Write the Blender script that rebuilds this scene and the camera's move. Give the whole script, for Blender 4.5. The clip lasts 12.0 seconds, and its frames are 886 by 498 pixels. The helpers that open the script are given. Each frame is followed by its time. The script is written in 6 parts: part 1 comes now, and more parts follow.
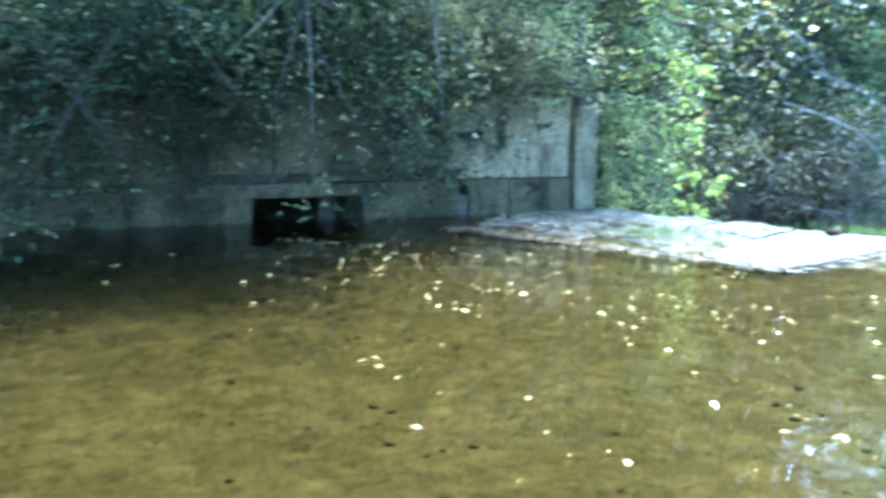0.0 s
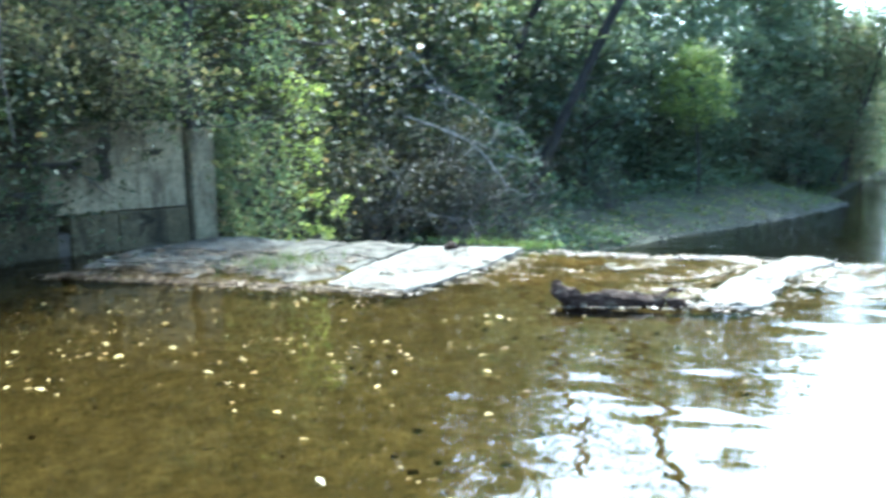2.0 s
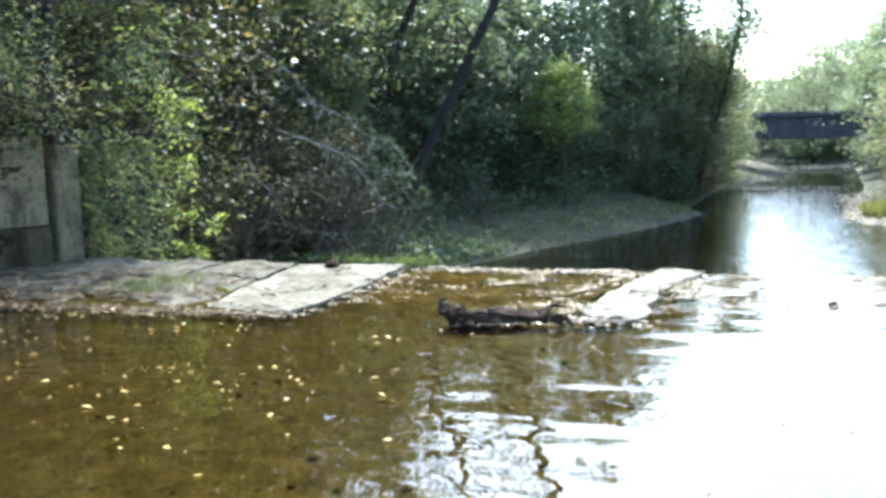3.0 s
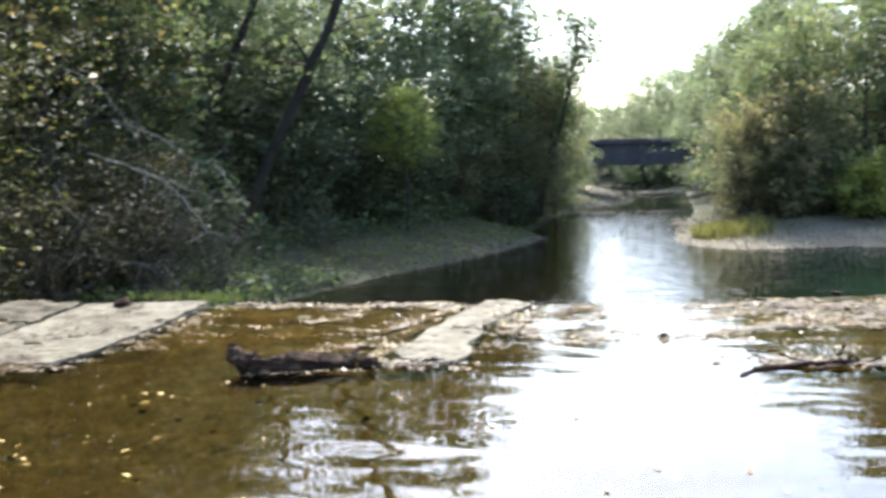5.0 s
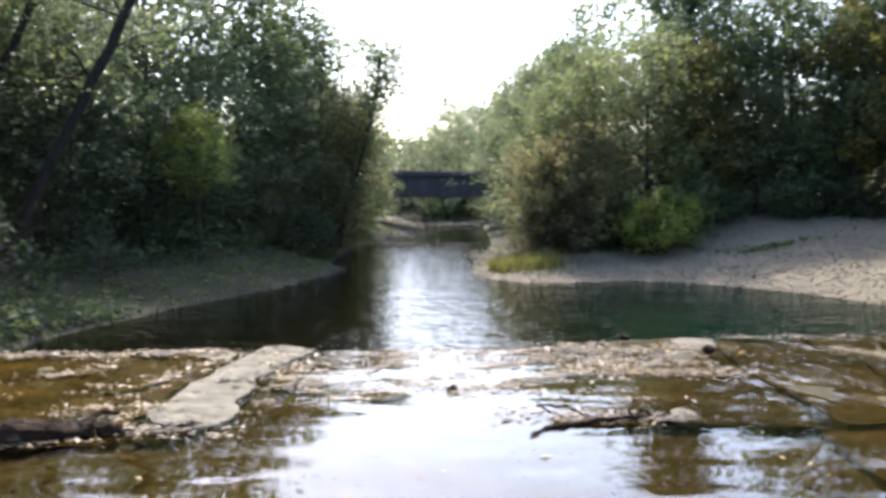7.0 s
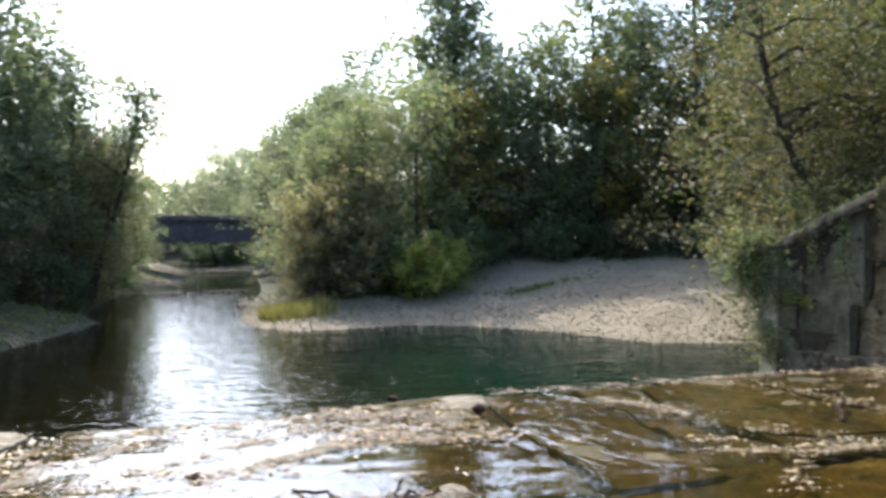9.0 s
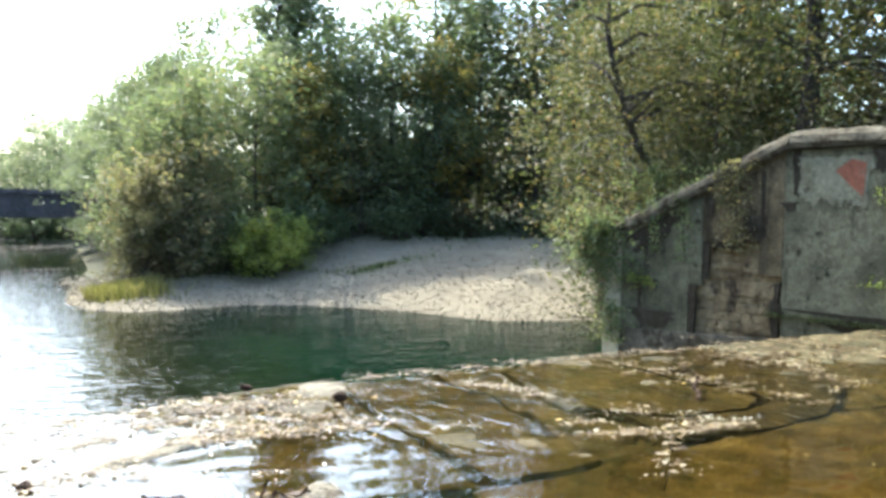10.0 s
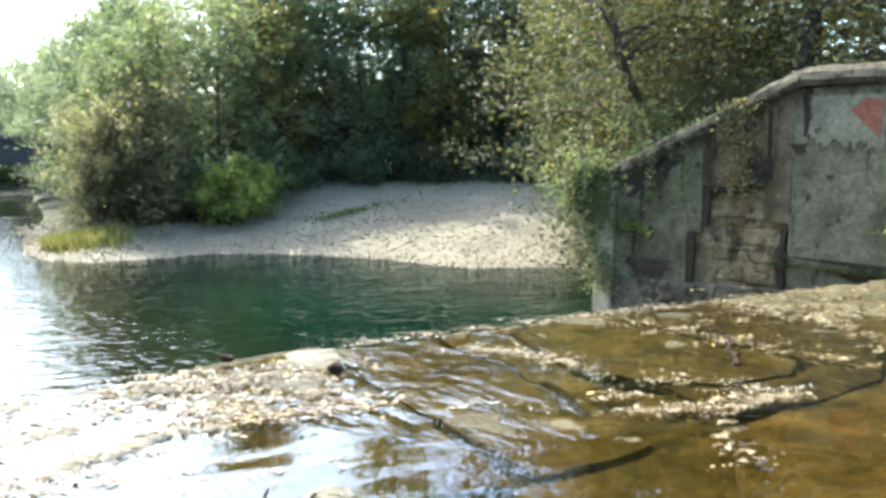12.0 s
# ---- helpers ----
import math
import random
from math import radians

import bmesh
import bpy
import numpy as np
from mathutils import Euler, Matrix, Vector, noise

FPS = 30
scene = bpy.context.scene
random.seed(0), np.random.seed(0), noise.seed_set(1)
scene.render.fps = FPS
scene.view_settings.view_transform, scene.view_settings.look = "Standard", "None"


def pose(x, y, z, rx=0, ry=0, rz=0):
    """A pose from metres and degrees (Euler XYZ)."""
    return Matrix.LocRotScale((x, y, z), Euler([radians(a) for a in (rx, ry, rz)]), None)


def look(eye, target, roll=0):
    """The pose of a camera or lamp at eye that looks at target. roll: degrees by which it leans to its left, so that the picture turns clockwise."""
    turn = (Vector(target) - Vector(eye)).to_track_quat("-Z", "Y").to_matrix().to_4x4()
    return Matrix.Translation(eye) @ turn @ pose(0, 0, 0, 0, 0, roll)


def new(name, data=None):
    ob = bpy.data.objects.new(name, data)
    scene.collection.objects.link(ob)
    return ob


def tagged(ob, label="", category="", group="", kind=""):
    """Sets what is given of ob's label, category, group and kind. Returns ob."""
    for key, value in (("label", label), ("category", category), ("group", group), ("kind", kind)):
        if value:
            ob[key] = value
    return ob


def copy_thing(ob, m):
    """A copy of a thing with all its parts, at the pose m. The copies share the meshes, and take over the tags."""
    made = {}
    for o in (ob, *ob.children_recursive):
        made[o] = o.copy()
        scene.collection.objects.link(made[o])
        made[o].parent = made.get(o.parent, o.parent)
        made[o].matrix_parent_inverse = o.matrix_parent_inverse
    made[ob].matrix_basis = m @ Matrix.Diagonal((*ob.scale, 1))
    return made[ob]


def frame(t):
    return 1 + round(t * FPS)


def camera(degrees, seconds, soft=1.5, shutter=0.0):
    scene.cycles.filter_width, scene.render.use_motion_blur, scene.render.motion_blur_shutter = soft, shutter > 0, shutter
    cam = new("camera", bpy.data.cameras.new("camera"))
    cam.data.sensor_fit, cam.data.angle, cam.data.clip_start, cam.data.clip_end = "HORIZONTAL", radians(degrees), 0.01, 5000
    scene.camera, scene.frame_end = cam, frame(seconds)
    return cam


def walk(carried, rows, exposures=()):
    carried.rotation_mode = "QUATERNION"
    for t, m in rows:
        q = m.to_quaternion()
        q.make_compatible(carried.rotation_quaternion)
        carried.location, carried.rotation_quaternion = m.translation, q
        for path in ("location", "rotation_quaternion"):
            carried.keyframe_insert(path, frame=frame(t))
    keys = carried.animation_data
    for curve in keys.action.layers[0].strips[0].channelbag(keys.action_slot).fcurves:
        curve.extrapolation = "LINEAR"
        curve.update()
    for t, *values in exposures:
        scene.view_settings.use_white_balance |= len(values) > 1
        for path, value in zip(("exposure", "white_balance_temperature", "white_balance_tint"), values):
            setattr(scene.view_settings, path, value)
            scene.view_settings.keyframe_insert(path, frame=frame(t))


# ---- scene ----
cam = camera(52.21, 12.0, soft=3.3, shutter=0.5)
PATH = [
    (0.0, look((-0.031, -2.379, 1.499), (-7.621, 3.966, 0.034), 0.37)),
    (0.5, look((-0.133, -2.055, 1.543), (-6.821, 5.241, 0.117), 0.49)),
    (1.0, look((-0.073, -1.751, 1.568), (-6.125, 6.088, 0.183), -0.25)),
    (1.5, look((-0.094, -1.603, 1.597), (-5.714, 6.555, 0.229), -1.26)),
    (2.0, look((-0.211, -1.618, 1.630), (-4.864, 7.127, 0.263), -1.47)),
    (2.5, look((-0.234, -1.566, 1.641), (-4.100, 7.566, 0.353), -1.40)),
    (2.7, look((-0.371, -1.671, 1.709), (-3.921, 7.585, 0.396), -1.29)),
    (4.3, look((-0.132, -0.936, 1.615), (-3.155, 8.541, 0.595), -1.12)),
    (4.5, look((-0.188, -0.746, 1.610), (-2.887, 8.828, 0.587), -0.47)),
    (5.0, look((-0.223, -0.581, 1.635), (-1.997, 9.207, 0.608), -1.20)),
    (5.5, look((-0.151, -0.425, 1.643), (-1.339, 9.453, 0.632), -1.59)),
    (6.0, look((-0.000, -0.183, 1.665), (-0.832, 9.729, 0.638), -0.98)),
    (6.5, look((0.013, -0.045, 1.671), (-0.540, 9.897, 0.752), -0.32)),
    (7.0, look((-0.094, 0.205, 1.683), (0.291, 10.171, 0.962), 0.62)),
    (7.2, look((-0.161, 0.152, 1.718), (0.470, 10.104, 0.981), 2.10)),
    (8.8, look((0.135, 0.878, 1.705), (2.887, 10.492, 1.596), 0.22)),
    (9.0, look((0.157, 0.930, 1.769), (2.986, 10.519, 1.545), 0.29)),
    (9.5, look((0.083, 1.198, 1.779), (4.028, 10.385, 1.566), -0.57)),
    (10.0, look((0.088, 1.420, 1.765), (4.579, 10.343, 1.321), 1.00)),
    (10.5, look((0.267, 1.728, 1.725), (4.797, 10.621, 1.107), -1.25)),
    (11.0, look((0.388, 1.990, 1.759), (4.940, 10.858, 0.960), 0.06)),
    (11.5, look((0.338, 2.248, 1.745), (5.011, 11.041, 0.829), 0.71)),
    (12.0, look((0.248, 2.540, 1.752), (5.076, 11.234, 0.702), 0.75)),
]
EXPOSURES = [(0.0, 4.36, 4050, -7), (0.6, 4.1, 4150, -7), (1.5, 3.75, 4400, -6), (2.7, 3.08, 5050, -2), (5.0, 2.55, 5700, 6), (6.5, 2.11, 5800, 12), (7.2, 2.11, 5800, 12), (9.1, 2.27, 5850, 8), (9.8, 2.8, 5800, 2), (12.0, 3.02, 5700, -1)]
walk(cam, PATH, EXPOSURES)

# ---- light ----
SUN_AZ, SUN_EL = radians(-9), radians(48)
world = bpy.data.worlds.new("sky")
scene.world = world
world.use_nodes = True
wn = world.node_tree.nodes
sky = wn.new("ShaderNodeTexSky")
sky.sky_type, sky.sun_disc = "NISHITA", False
sky.sun_elevation, sky.sun_rotation = SUN_EL, SUN_AZ
sky.air_density, sky.dust_density = 1.0, 3.0
wn["Background"].inputs["Strength"].default_value = 0.15
world.node_tree.links.new(sky.outputs[0], wn["Background"].inputs["Color"])
sun = new("sun", bpy.data.lights.new("sun", "SUN"))
sun.data.energy, sun.data.angle, sun.data.color = 2.3, radians(0.6), (1.0, 0.88, 0.72)
sun.matrix_world = look((60 * math.sin(SUN_AZ) * math.cos(SUN_EL), 60 * math.cos(SUN_AZ) * math.cos(SUN_EL), 60 * math.sin(SUN_EL)), (0, 0, 0))


# ---- materials ----
def nodes(name):
    m = bpy.data.materials.new(name)
    m.use_nodes = True
    t = m.node_tree
    return m, t, t.nodes["Principled BSDF"], t.nodes["Material Output"]


def node(t, kind, **values):
    n = t.nodes.new(kind)
    for k, v in values.items():
        n.inputs[k.replace("_", " ")].default_value = v
    return n


def ramp(t, source, stops):
    r = t.nodes.new("ShaderNodeValToRGB")
    e = r.color_ramp.elements
    while len(e) < len(stops):
        e.new(0.5)
    for el, (p, c) in zip(e, stops):
        el.position, el.color = p, (*c, 1)
    t.links.new(source, r.inputs[0])
    return r.outputs[0]


def mixed(t, kind, fac, a, b):
    m = t.nodes.new("ShaderNodeMix")
    m.data_type, m.blend_type = "RGBA", kind
    for sock, v in ((m.inputs[0], fac), (m.inputs[6], a), (m.inputs[7], b)):
        if isinstance(v, (int, float)):
            sock.default_value = v
        elif isinstance(v, tuple):
            sock.default_value = (*v, 1)
        else:
            t.links.new(v, sock)
    return m.outputs[2]


def rough_surface(name, stops, grain=6.0, coarse=0.7, rough=0.9, bump=0.3, bump_scale=20.0, spots=None, stretch=(1, 1, 1), each=0.0, sheen=0.15):
    """A mineral or earthy surface: coarse stains times fine grain, relief, and spots of another colour."""
    m, t, b, out = nodes(name)
    co = t.nodes.new("ShaderNodeTexCoord")
    mp = t.nodes.new("ShaderNodeMapping")
    mp.inputs["Scale"].default_value = stretch
    t.links.new(co.outputs["Object"], mp.inputs[0])
    n1 = node(t, "ShaderNodeTexNoise", Scale=coarse, Detail=8.0, Roughness=0.65)
    n2 = node(t, "ShaderNodeTexNoise", Scale=grain, Detail=6.0, Roughness=0.7)
    n3 = node(t, "ShaderNodeTexNoise", Scale=bump_scale, Detail=6.0, Roughness=0.7)
    for n in (n1, n2, n3):
        t.links.new(mp.outputs[0], n.inputs["Vector"])
    c = ramp(t, n1.outputs[0], stops)
    g = ramp(t, n2.outputs[0], [(0.25, (0.55, 0.55, 0.55)), (0.75, (1.25, 1.25, 1.25))])
    c = mixed(t, "MULTIPLY", 1.0, c, g)
    if spots:
        n4 = node(t, "ShaderNodeTexNoise", Scale=spots[1], Detail=5.0, Roughness=0.7)
        t.links.new(co.outputs["Object"], n4.inputs["Vector"])
        f = ramp(t, n4.outputs[0], [(spots[2], (0, 0, 0)), (spots[2] + 0.08, (1, 1, 1))])
        c = mixed(t, "MIX", f, c, spots[0])
    if each:
        oi = t.nodes.new("ShaderNodeObjectInfo")
        r = ramp(t, oi.outputs["Random"], [(0, (1 - each,) * 3), (1, (1 + each,) * 3)])
        c = mixed(t, "MULTIPLY", 1.0, c, r)
    t.links.new(c, b.inputs["Base Color"])
    b.inputs["Roughness"].default_value = rough
    b.inputs["Specular IOR Level"].default_value = sheen
    bp = node(t, "ShaderNodeBump", Strength=bump, Distance=0.05)
    t.links.new(n3.outputs[0], bp.inputs["Height"])
    t.links.new(bp.outputs[0], b.inputs["Normal"])
    return m


def plaster(name, pale, grey, dark):
    """Old lime plaster: large patches of differing age, black runs of water, pitted grain."""
    m, t, b, out = nodes(name)
    co = t.nodes.new("ShaderNodeTexCoord")

    def cloud(scale, stretch=(1, 1, 1), detail=6.0):
        mp = t.nodes.new("ShaderNodeMapping")
        mp.inputs["Scale"].default_value = stretch
        t.links.new(co.outputs["Object"], mp.inputs[0])
        n = node(t, "ShaderNodeTexNoise", Scale=scale, Detail=detail, Roughness=0.65)
        t.links.new(mp.outputs[0], n.inputs["Vector"])
        return n.outputs[0]

    c = ramp(t, cloud(0.9), [(0.38, grey), (0.47, tuple((p + q) / 2 for p, q in zip(pale, grey))), (0.53, pale), (0.7, grey)])
    c = mixed(t, "MULTIPLY", 1.0, c, ramp(t, cloud(14.0), [(0.3, (0.66, 0.66, 0.64)), (0.7, (1.2, 1.2, 1.17))]))
    c = mixed(t, "MIX", ramp(t, cloud(2.2, (1, 1, 0.22)), [(0.54, (0, 0, 0)), (0.66, (0.8, 0.8, 0.8))]), c, dark)
    c = mixed(t, "MIX", ramp(t, cloud(3.5), [(0.60, (0, 0, 0)), (0.66, (0.85, 0.85, 0.85))]), c, tuple(0.7 * v for v in dark))
    c = mixed(t, "MIX", ramp(t, cloud(1.3, (1, 1, 2.5)), [(0.60, (0, 0, 0)), (0.7, (0.5, 0.5, 0.5))]), c, (0.20, 0.17, 0.10))
    b.inputs["Roughness"].default_value = 0.92
    b.inputs["Specular IOR Level"].default_value = 0.15
    c = mixed(t, "MULTIPLY", 1.0, c, ramp(t, cloud(38.0), [(0.3, (0.74, 0.73, 0.7)), (0.65, (1.08, 1.08, 1.06))]))
    t.links.new(c, b.inputs["Base Color"])
    h = mixed(t, "ADD", 0.5, cloud(5.0), cloud(24.0))
    bp = node(t, "ShaderNodeBump", Strength=1.0, Distance=0.09)
    t.links.new(h, bp.inputs["Height"])
    t.links.new(bp.outputs[0], b.inputs["Normal"])
    return m


def leafy(name, stops, glow=0.45, rough=0.5):
    """Leaves that differ one by one, with light coming through the blade."""
    m, t, b, out = nodes(name)
    g = t.nodes.new("ShaderNodeNewGeometry")
    oi = t.nodes.new("ShaderNodeObjectInfo")
    c = ramp(t, g.outputs["Random Per Island"], stops)
    r = ramp(t, oi.outputs["Random"], [(0, (0.75, 0.8, 0.8)), (1, (1.2, 1.15, 1.1))])
    c = mixed(t, "MULTIPLY", 1.0, c, r)
    t.links.new(c, b.inputs["Base Color"])
    b.inputs["Roughness"].default_value = rough
    b.inputs["Specular IOR Level"].default_value = 0.12
    tr = t.nodes.new("ShaderNodeBsdfTranslucent")
    c2 = mixed(t, "MULTIPLY", 1.0, c, (1.12, 1.2, 0.82))
    t.links.new(c2, tr.inputs["Color"])
    mx = t.nodes.new("ShaderNodeMixShader")
    mx.inputs[0].default_value = glow
    t.links.new(b.outputs[0], mx.inputs[1])
    t.links.new(tr.outputs[0], mx.inputs[2])
    t.links.new(mx.outputs[0], out.inputs["Surface"])
    return m


def clear_water(name, tint, scales, relief, gloss_rough=0.02, deep=None):
    """Shallow water: a clear tinted sheet whose gloss follows Fresnel, with ripples. deep: the tint of the pool under the right bank."""
    m, t, b, out = nodes(name)
    t.nodes.remove(b)
    co = t.nodes.new("ShaderNodeTexCoord")
    hs = None
    for sc, st, w in scales:
        mp = t.nodes.new("ShaderNodeMapping")
        mp.inputs["Scale"].default_value = st
        t.links.new(co.outputs["Object"], mp.inputs[0])
        n = node(t, "ShaderNodeTexNoise", Scale=sc, Detail=2.0, Roughness=0.5)
        t.links.new(mp.outputs[0], n.inputs["Vector"])
        a = t.nodes.new("ShaderNodeMath")
        a.operation = "MULTIPLY_ADD"
        a.inputs[1].default_value = w
        t.links.new(n.outputs[0], a.inputs[0])
        if hs:
            t.links.new(hs, a.inputs[2])
        hs = a.outputs[0]
    bp = node(t, "ShaderNodeBump", Strength=1.0, Distance=relief)
    t.links.new(hs, bp.inputs["Height"])
    tr = node(t, "ShaderNodeBsdfTransparent", Color=(*tint, 1))
    if deep:
        sp = t.nodes.new("ShaderNodeSeparateXYZ")
        t.links.new(co.outputs["Object"], sp.inputs[0])
        mr = node(t, "ShaderNodeMapRange")
        mr.inputs["From Min"].default_value, mr.inputs["From Max"].default_value = 0.0, 10.0
        t.links.new(sp.outputs[0], mr.inputs["Value"])
        t.links.new(ramp(t, mr.outputs[0], [(0.0, tint), (1.0, deep)]), tr.inputs["Color"])
    gl = node(t, "ShaderNodeBsdfGlossy", Roughness=gloss_rough)
    fr = node(t, "ShaderNodeFresnel", IOR=1.42)
    mx = t.nodes.new("ShaderNodeMixShader")
    t.links.new(bp.outputs[0], gl.inputs["Normal"])
    t.links.new(bp.outputs[0], fr.inputs["Normal"])
    t.links.new(fr.outputs[0], mx.inputs[0])
    t.links.new(tr.outputs[0], mx.inputs[1])
    t.links.new(gl.outputs[0], mx.inputs[2])
    t.links.new(mx.outputs[0], out.inputs["Surface"])
    return m


M_EARTH = rough_surface("forest_floor", [(0.3, (0.022, 0.025, 0.012)), (0.55, (0.04, 0.039, 0.02)), (0.75, (0.038, 0.053, 0.019))], grain=5, coarse=0.5, bump=0.6, bump_scale=8)
M_BED = rough_surface("stream_bed", [(0.34, (0.034, 0.029, 0.013)), (0.5, (0.056, 0.048, 0.023)), (0.66, (0.092, 0.08, 0.041))], grain=22, coarse=5.0, bump=0.8, bump_scale=24, spots=((0.018, 0.017, 0.008), 11.0, 0.55))
M_GRAVEL = rough_surface("gravel", [(0.3, (0.13, 0.108, 0.074)), (0.55, (0.172, 0.146, 0.102)), (0.75, (0.23, 0.198, 0.14))], grain=7, coarse=0.4, bump=0.7, bump_scale=6, spots=((0.14, 0.12, 0.085), 2.5, 0.62))
M_PEBBLE = rough_surface("pebble", [(0.3, (0.155, 0.13, 0.09)), (0.5, (0.225, 0.193, 0.136)), (0.72, (0.315, 0.28, 0.205))], grain=2.2, coarse=0.5, bump=0.3, bump_scale=12)
M_RIVERSTONE = rough_surface("river_stone", [(0.3, (0.07, 0.062, 0.046)), (0.5, (0.13, 0.115, 0.086)), (0.72, (0.24, 0.215, 0.17))], grain=2.0, coarse=0.8, bump=0.3, bump_scale=12)
M_SLAB = rough_surface("weathered_slab", [(0.3, (0.09, 0.075, 0.051)), (0.5, (0.15, 0.131, 0.096)), (0.7, (0.21, 0.188, 0.146))], grain=9, coarse=1.1, bump=0.8, bump_scale=9, spots=((0.072, 0.058, 0.038), 3.0, 0.52), each=0.1)
M_BLEACHED = rough_surface("bleached_slab", [(0.3, (0.105, 0.09, 0.062)), (0.5, (0.175, 0.155, 0.114)), (0.7, (0.235, 0.212, 0.165))], grain=9, coarse=1.4, bump=0.8, bump_scale=9, spots=((0.08, 0.066, 0.042), 3.6, 0.55))
M_WET = rough_surface("wet_slab", [(0.3, (0.026, 0.022, 0.01)), (0.48, (0.058, 0.047, 0.021)), (0.6, (0.088, 0.07, 0.034)), (0.75, (0.15, 0.125, 0.07))], grain=11, coarse=1.7, bump=0.9, bump_scale=9, spots=((0.026, 0.026, 0.011), 2.6, 0.54), each=0.3)
M_PLASTER = plaster("wall_plaster", (0.172, 0.16, 0.104), (0.08, 0.074, 0.047), (0.025, 0.022, 0.013))
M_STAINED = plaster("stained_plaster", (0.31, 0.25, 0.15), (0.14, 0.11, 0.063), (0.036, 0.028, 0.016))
# stained plaster of the west wall, with the trees' shade put into its colour
M_SHADED_PLASTER = plaster("shaded_stained_plaster", (0.11, 0.087, 0.046), (0.046, 0.037, 0.019), (0.018, 0.015, 0.009))
M_STONE = rough_surface("rubble_stone", [(0.3, (0.09, 0.062, 0.032)), (0.5, (0.19, 0.14, 0.076)), (0.7, (0.27, 0.21, 0.125))], grain=9, coarse=2.2, bump=1.0, bump_scale=14, spots=((0.04, 0.027, 0.016), 2.4, 0.55), each=0.15)
M_MORTAR = rough_surface("dark_mortar", [(0.3, (0.07, 0.055, 0.04)), (0.7, (0.15, 0.12, 0.085))], bump=0.6)
M_MOSS = rough_surface("moss", [(0.3, (0.05, 0.06, 0.02)), (0.7, (0.12, 0.13, 0.04))], grain=20, coarse=3, bump=0.9, bump_scale=30)
M_CRUST = rough_surface("algae_crust", [(0.3, (0.02, 0.015, 0.009)), (0.55, (0.042, 0.033, 0.021)), (0.75, (0.075, 0.06, 0.04))], grain=14, coarse=3.5, bump=0.7, bump_scale=30)
M_DARKBARK = rough_surface("dark_bark", [(0.3, (0.022, 0.018, 0.014)), (0.6, (0.048, 0.04, 0.031)), (0.8, (0.085, 0.072, 0.057))], grain=12, coarse=2, bump=0.8, bump_scale=10, stretch=(3, 3, 0.6))
M_TWIG = rough_surface("twig_bark", [(0.3, (0.05, 0.04, 0.03)), (0.6, (0.10, 0.082, 0.062)), (0.8, (0.17, 0.145, 0.115))], grain=12, coarse=2, bump=0.5, bump_scale=10)
M_CREAM = rough_surface("cream_render", [(0.3, (0.21, 0.175, 0.11)), (0.5, (0.34, 0.295, 0.20)), (0.7, (0.46, 0.41, 0.29))], grain=10, coarse=1.6, bump=0.8, bump_scale=12, spots=((0.06, 0.052, 0.03), 2.6, 0.57))
M_BARK = rough_surface("bark", [(0.3, (0.028, 0.022, 0.016)), (0.6, (0.065, 0.053, 0.041)), (0.8, (0.115, 0.098, 0.078))], grain=12, coarse=2, bump=0.8, bump_scale=10, stretch=(3, 3, 0.6))
M_PALEWOOD = rough_surface("bleached_wood", [(0.3, (0.16, 0.14, 0.11)), (0.7, (0.30, 0.27, 0.22))], grain=14, coarse=3, bump=0.5)
M_LOG = rough_surface("sodden_wood", [(0.3, (0.018, 0.009, 0.005)), (0.54, (0.05, 0.028, 0.016)), (0.68, (0.21, 0.15, 0.095))], grain=12, coarse=5, rough=0.95, bump=1.0, bump_scale=16, stretch=(0.7, 4, 4))
# dark paint lifted to grey-purple: distance haze is put into its colour
M_IRON = rough_surface("hazed_bridge_paint", [(0.3, (0.06, 0.056, 0.06)), (0.7, (0.11, 0.10, 0.105))], grain=4, coarse=0.4, rough=0.8, bump=0.2)
M_RED = rough_surface("red_paint", [(0.3, (0.16, 0.06, 0.036)), (0.5, (0.22, 0.088, 0.052)), (0.7, (0.2, 0.13, 0.09))], grain=14, coarse=3, bump=0.5)
M_PALE = plaster("pale_render", (0.25, 0.235, 0.17), (0.17, 0.155, 0.105), (0.07, 0.058, 0.036))
M_BROWNED = plaster("browned_plaster", (0.165, 0.128, 0.075), (0.088, 0.066, 0.038), (0.028, 0.021, 0.012))
M_LEAF_DARK = leafy("dark_leaves", [(0.0, (0.055, 0.078, 0.045)), (0.5, (0.085, 0.112, 0.062)), (1.0, (0.125, 0.14, 0.078))], 0.5)
M_LEAF_OLIVE = leafy("olive_leaves", [(0.0, (0.10, 0.125, 0.07)), (0.5, (0.14, 0.165, 0.085)), (0.85, (0.185, 0.195, 0.10)), (1.0, (0.23, 0.185, 0.11))], 0.55)
# these two are lifted towards grey: haze over far trees is in the colour
M_LEAF_MID = leafy("mid_green_leaves", [(0.0, (0.085, 0.11, 0.068)), (0.5, (0.12, 0.15, 0.09)), (1.0, (0.165, 0.178, 0.105))], 0.55)
M_LEAF_HAZED = leafy("haze_paled_leaves", [(0.0, (0.10, 0.12, 0.078)), (0.5, (0.14, 0.162, 0.102)), (1.0, (0.18, 0.185, 0.115))], 0.55)
# olive and brown leaves, coloured darker for the shade on the near banks
M_LEAF_DUSK = leafy("shade_dulled_olive_leaves", [(0.0, (0.033, 0.041, 0.019)), (0.5, (0.06, 0.066, 0.029)), (0.85, (0.096, 0.087, 0.04)), (1.0, (0.155, 0.105, 0.05))], 0.45)
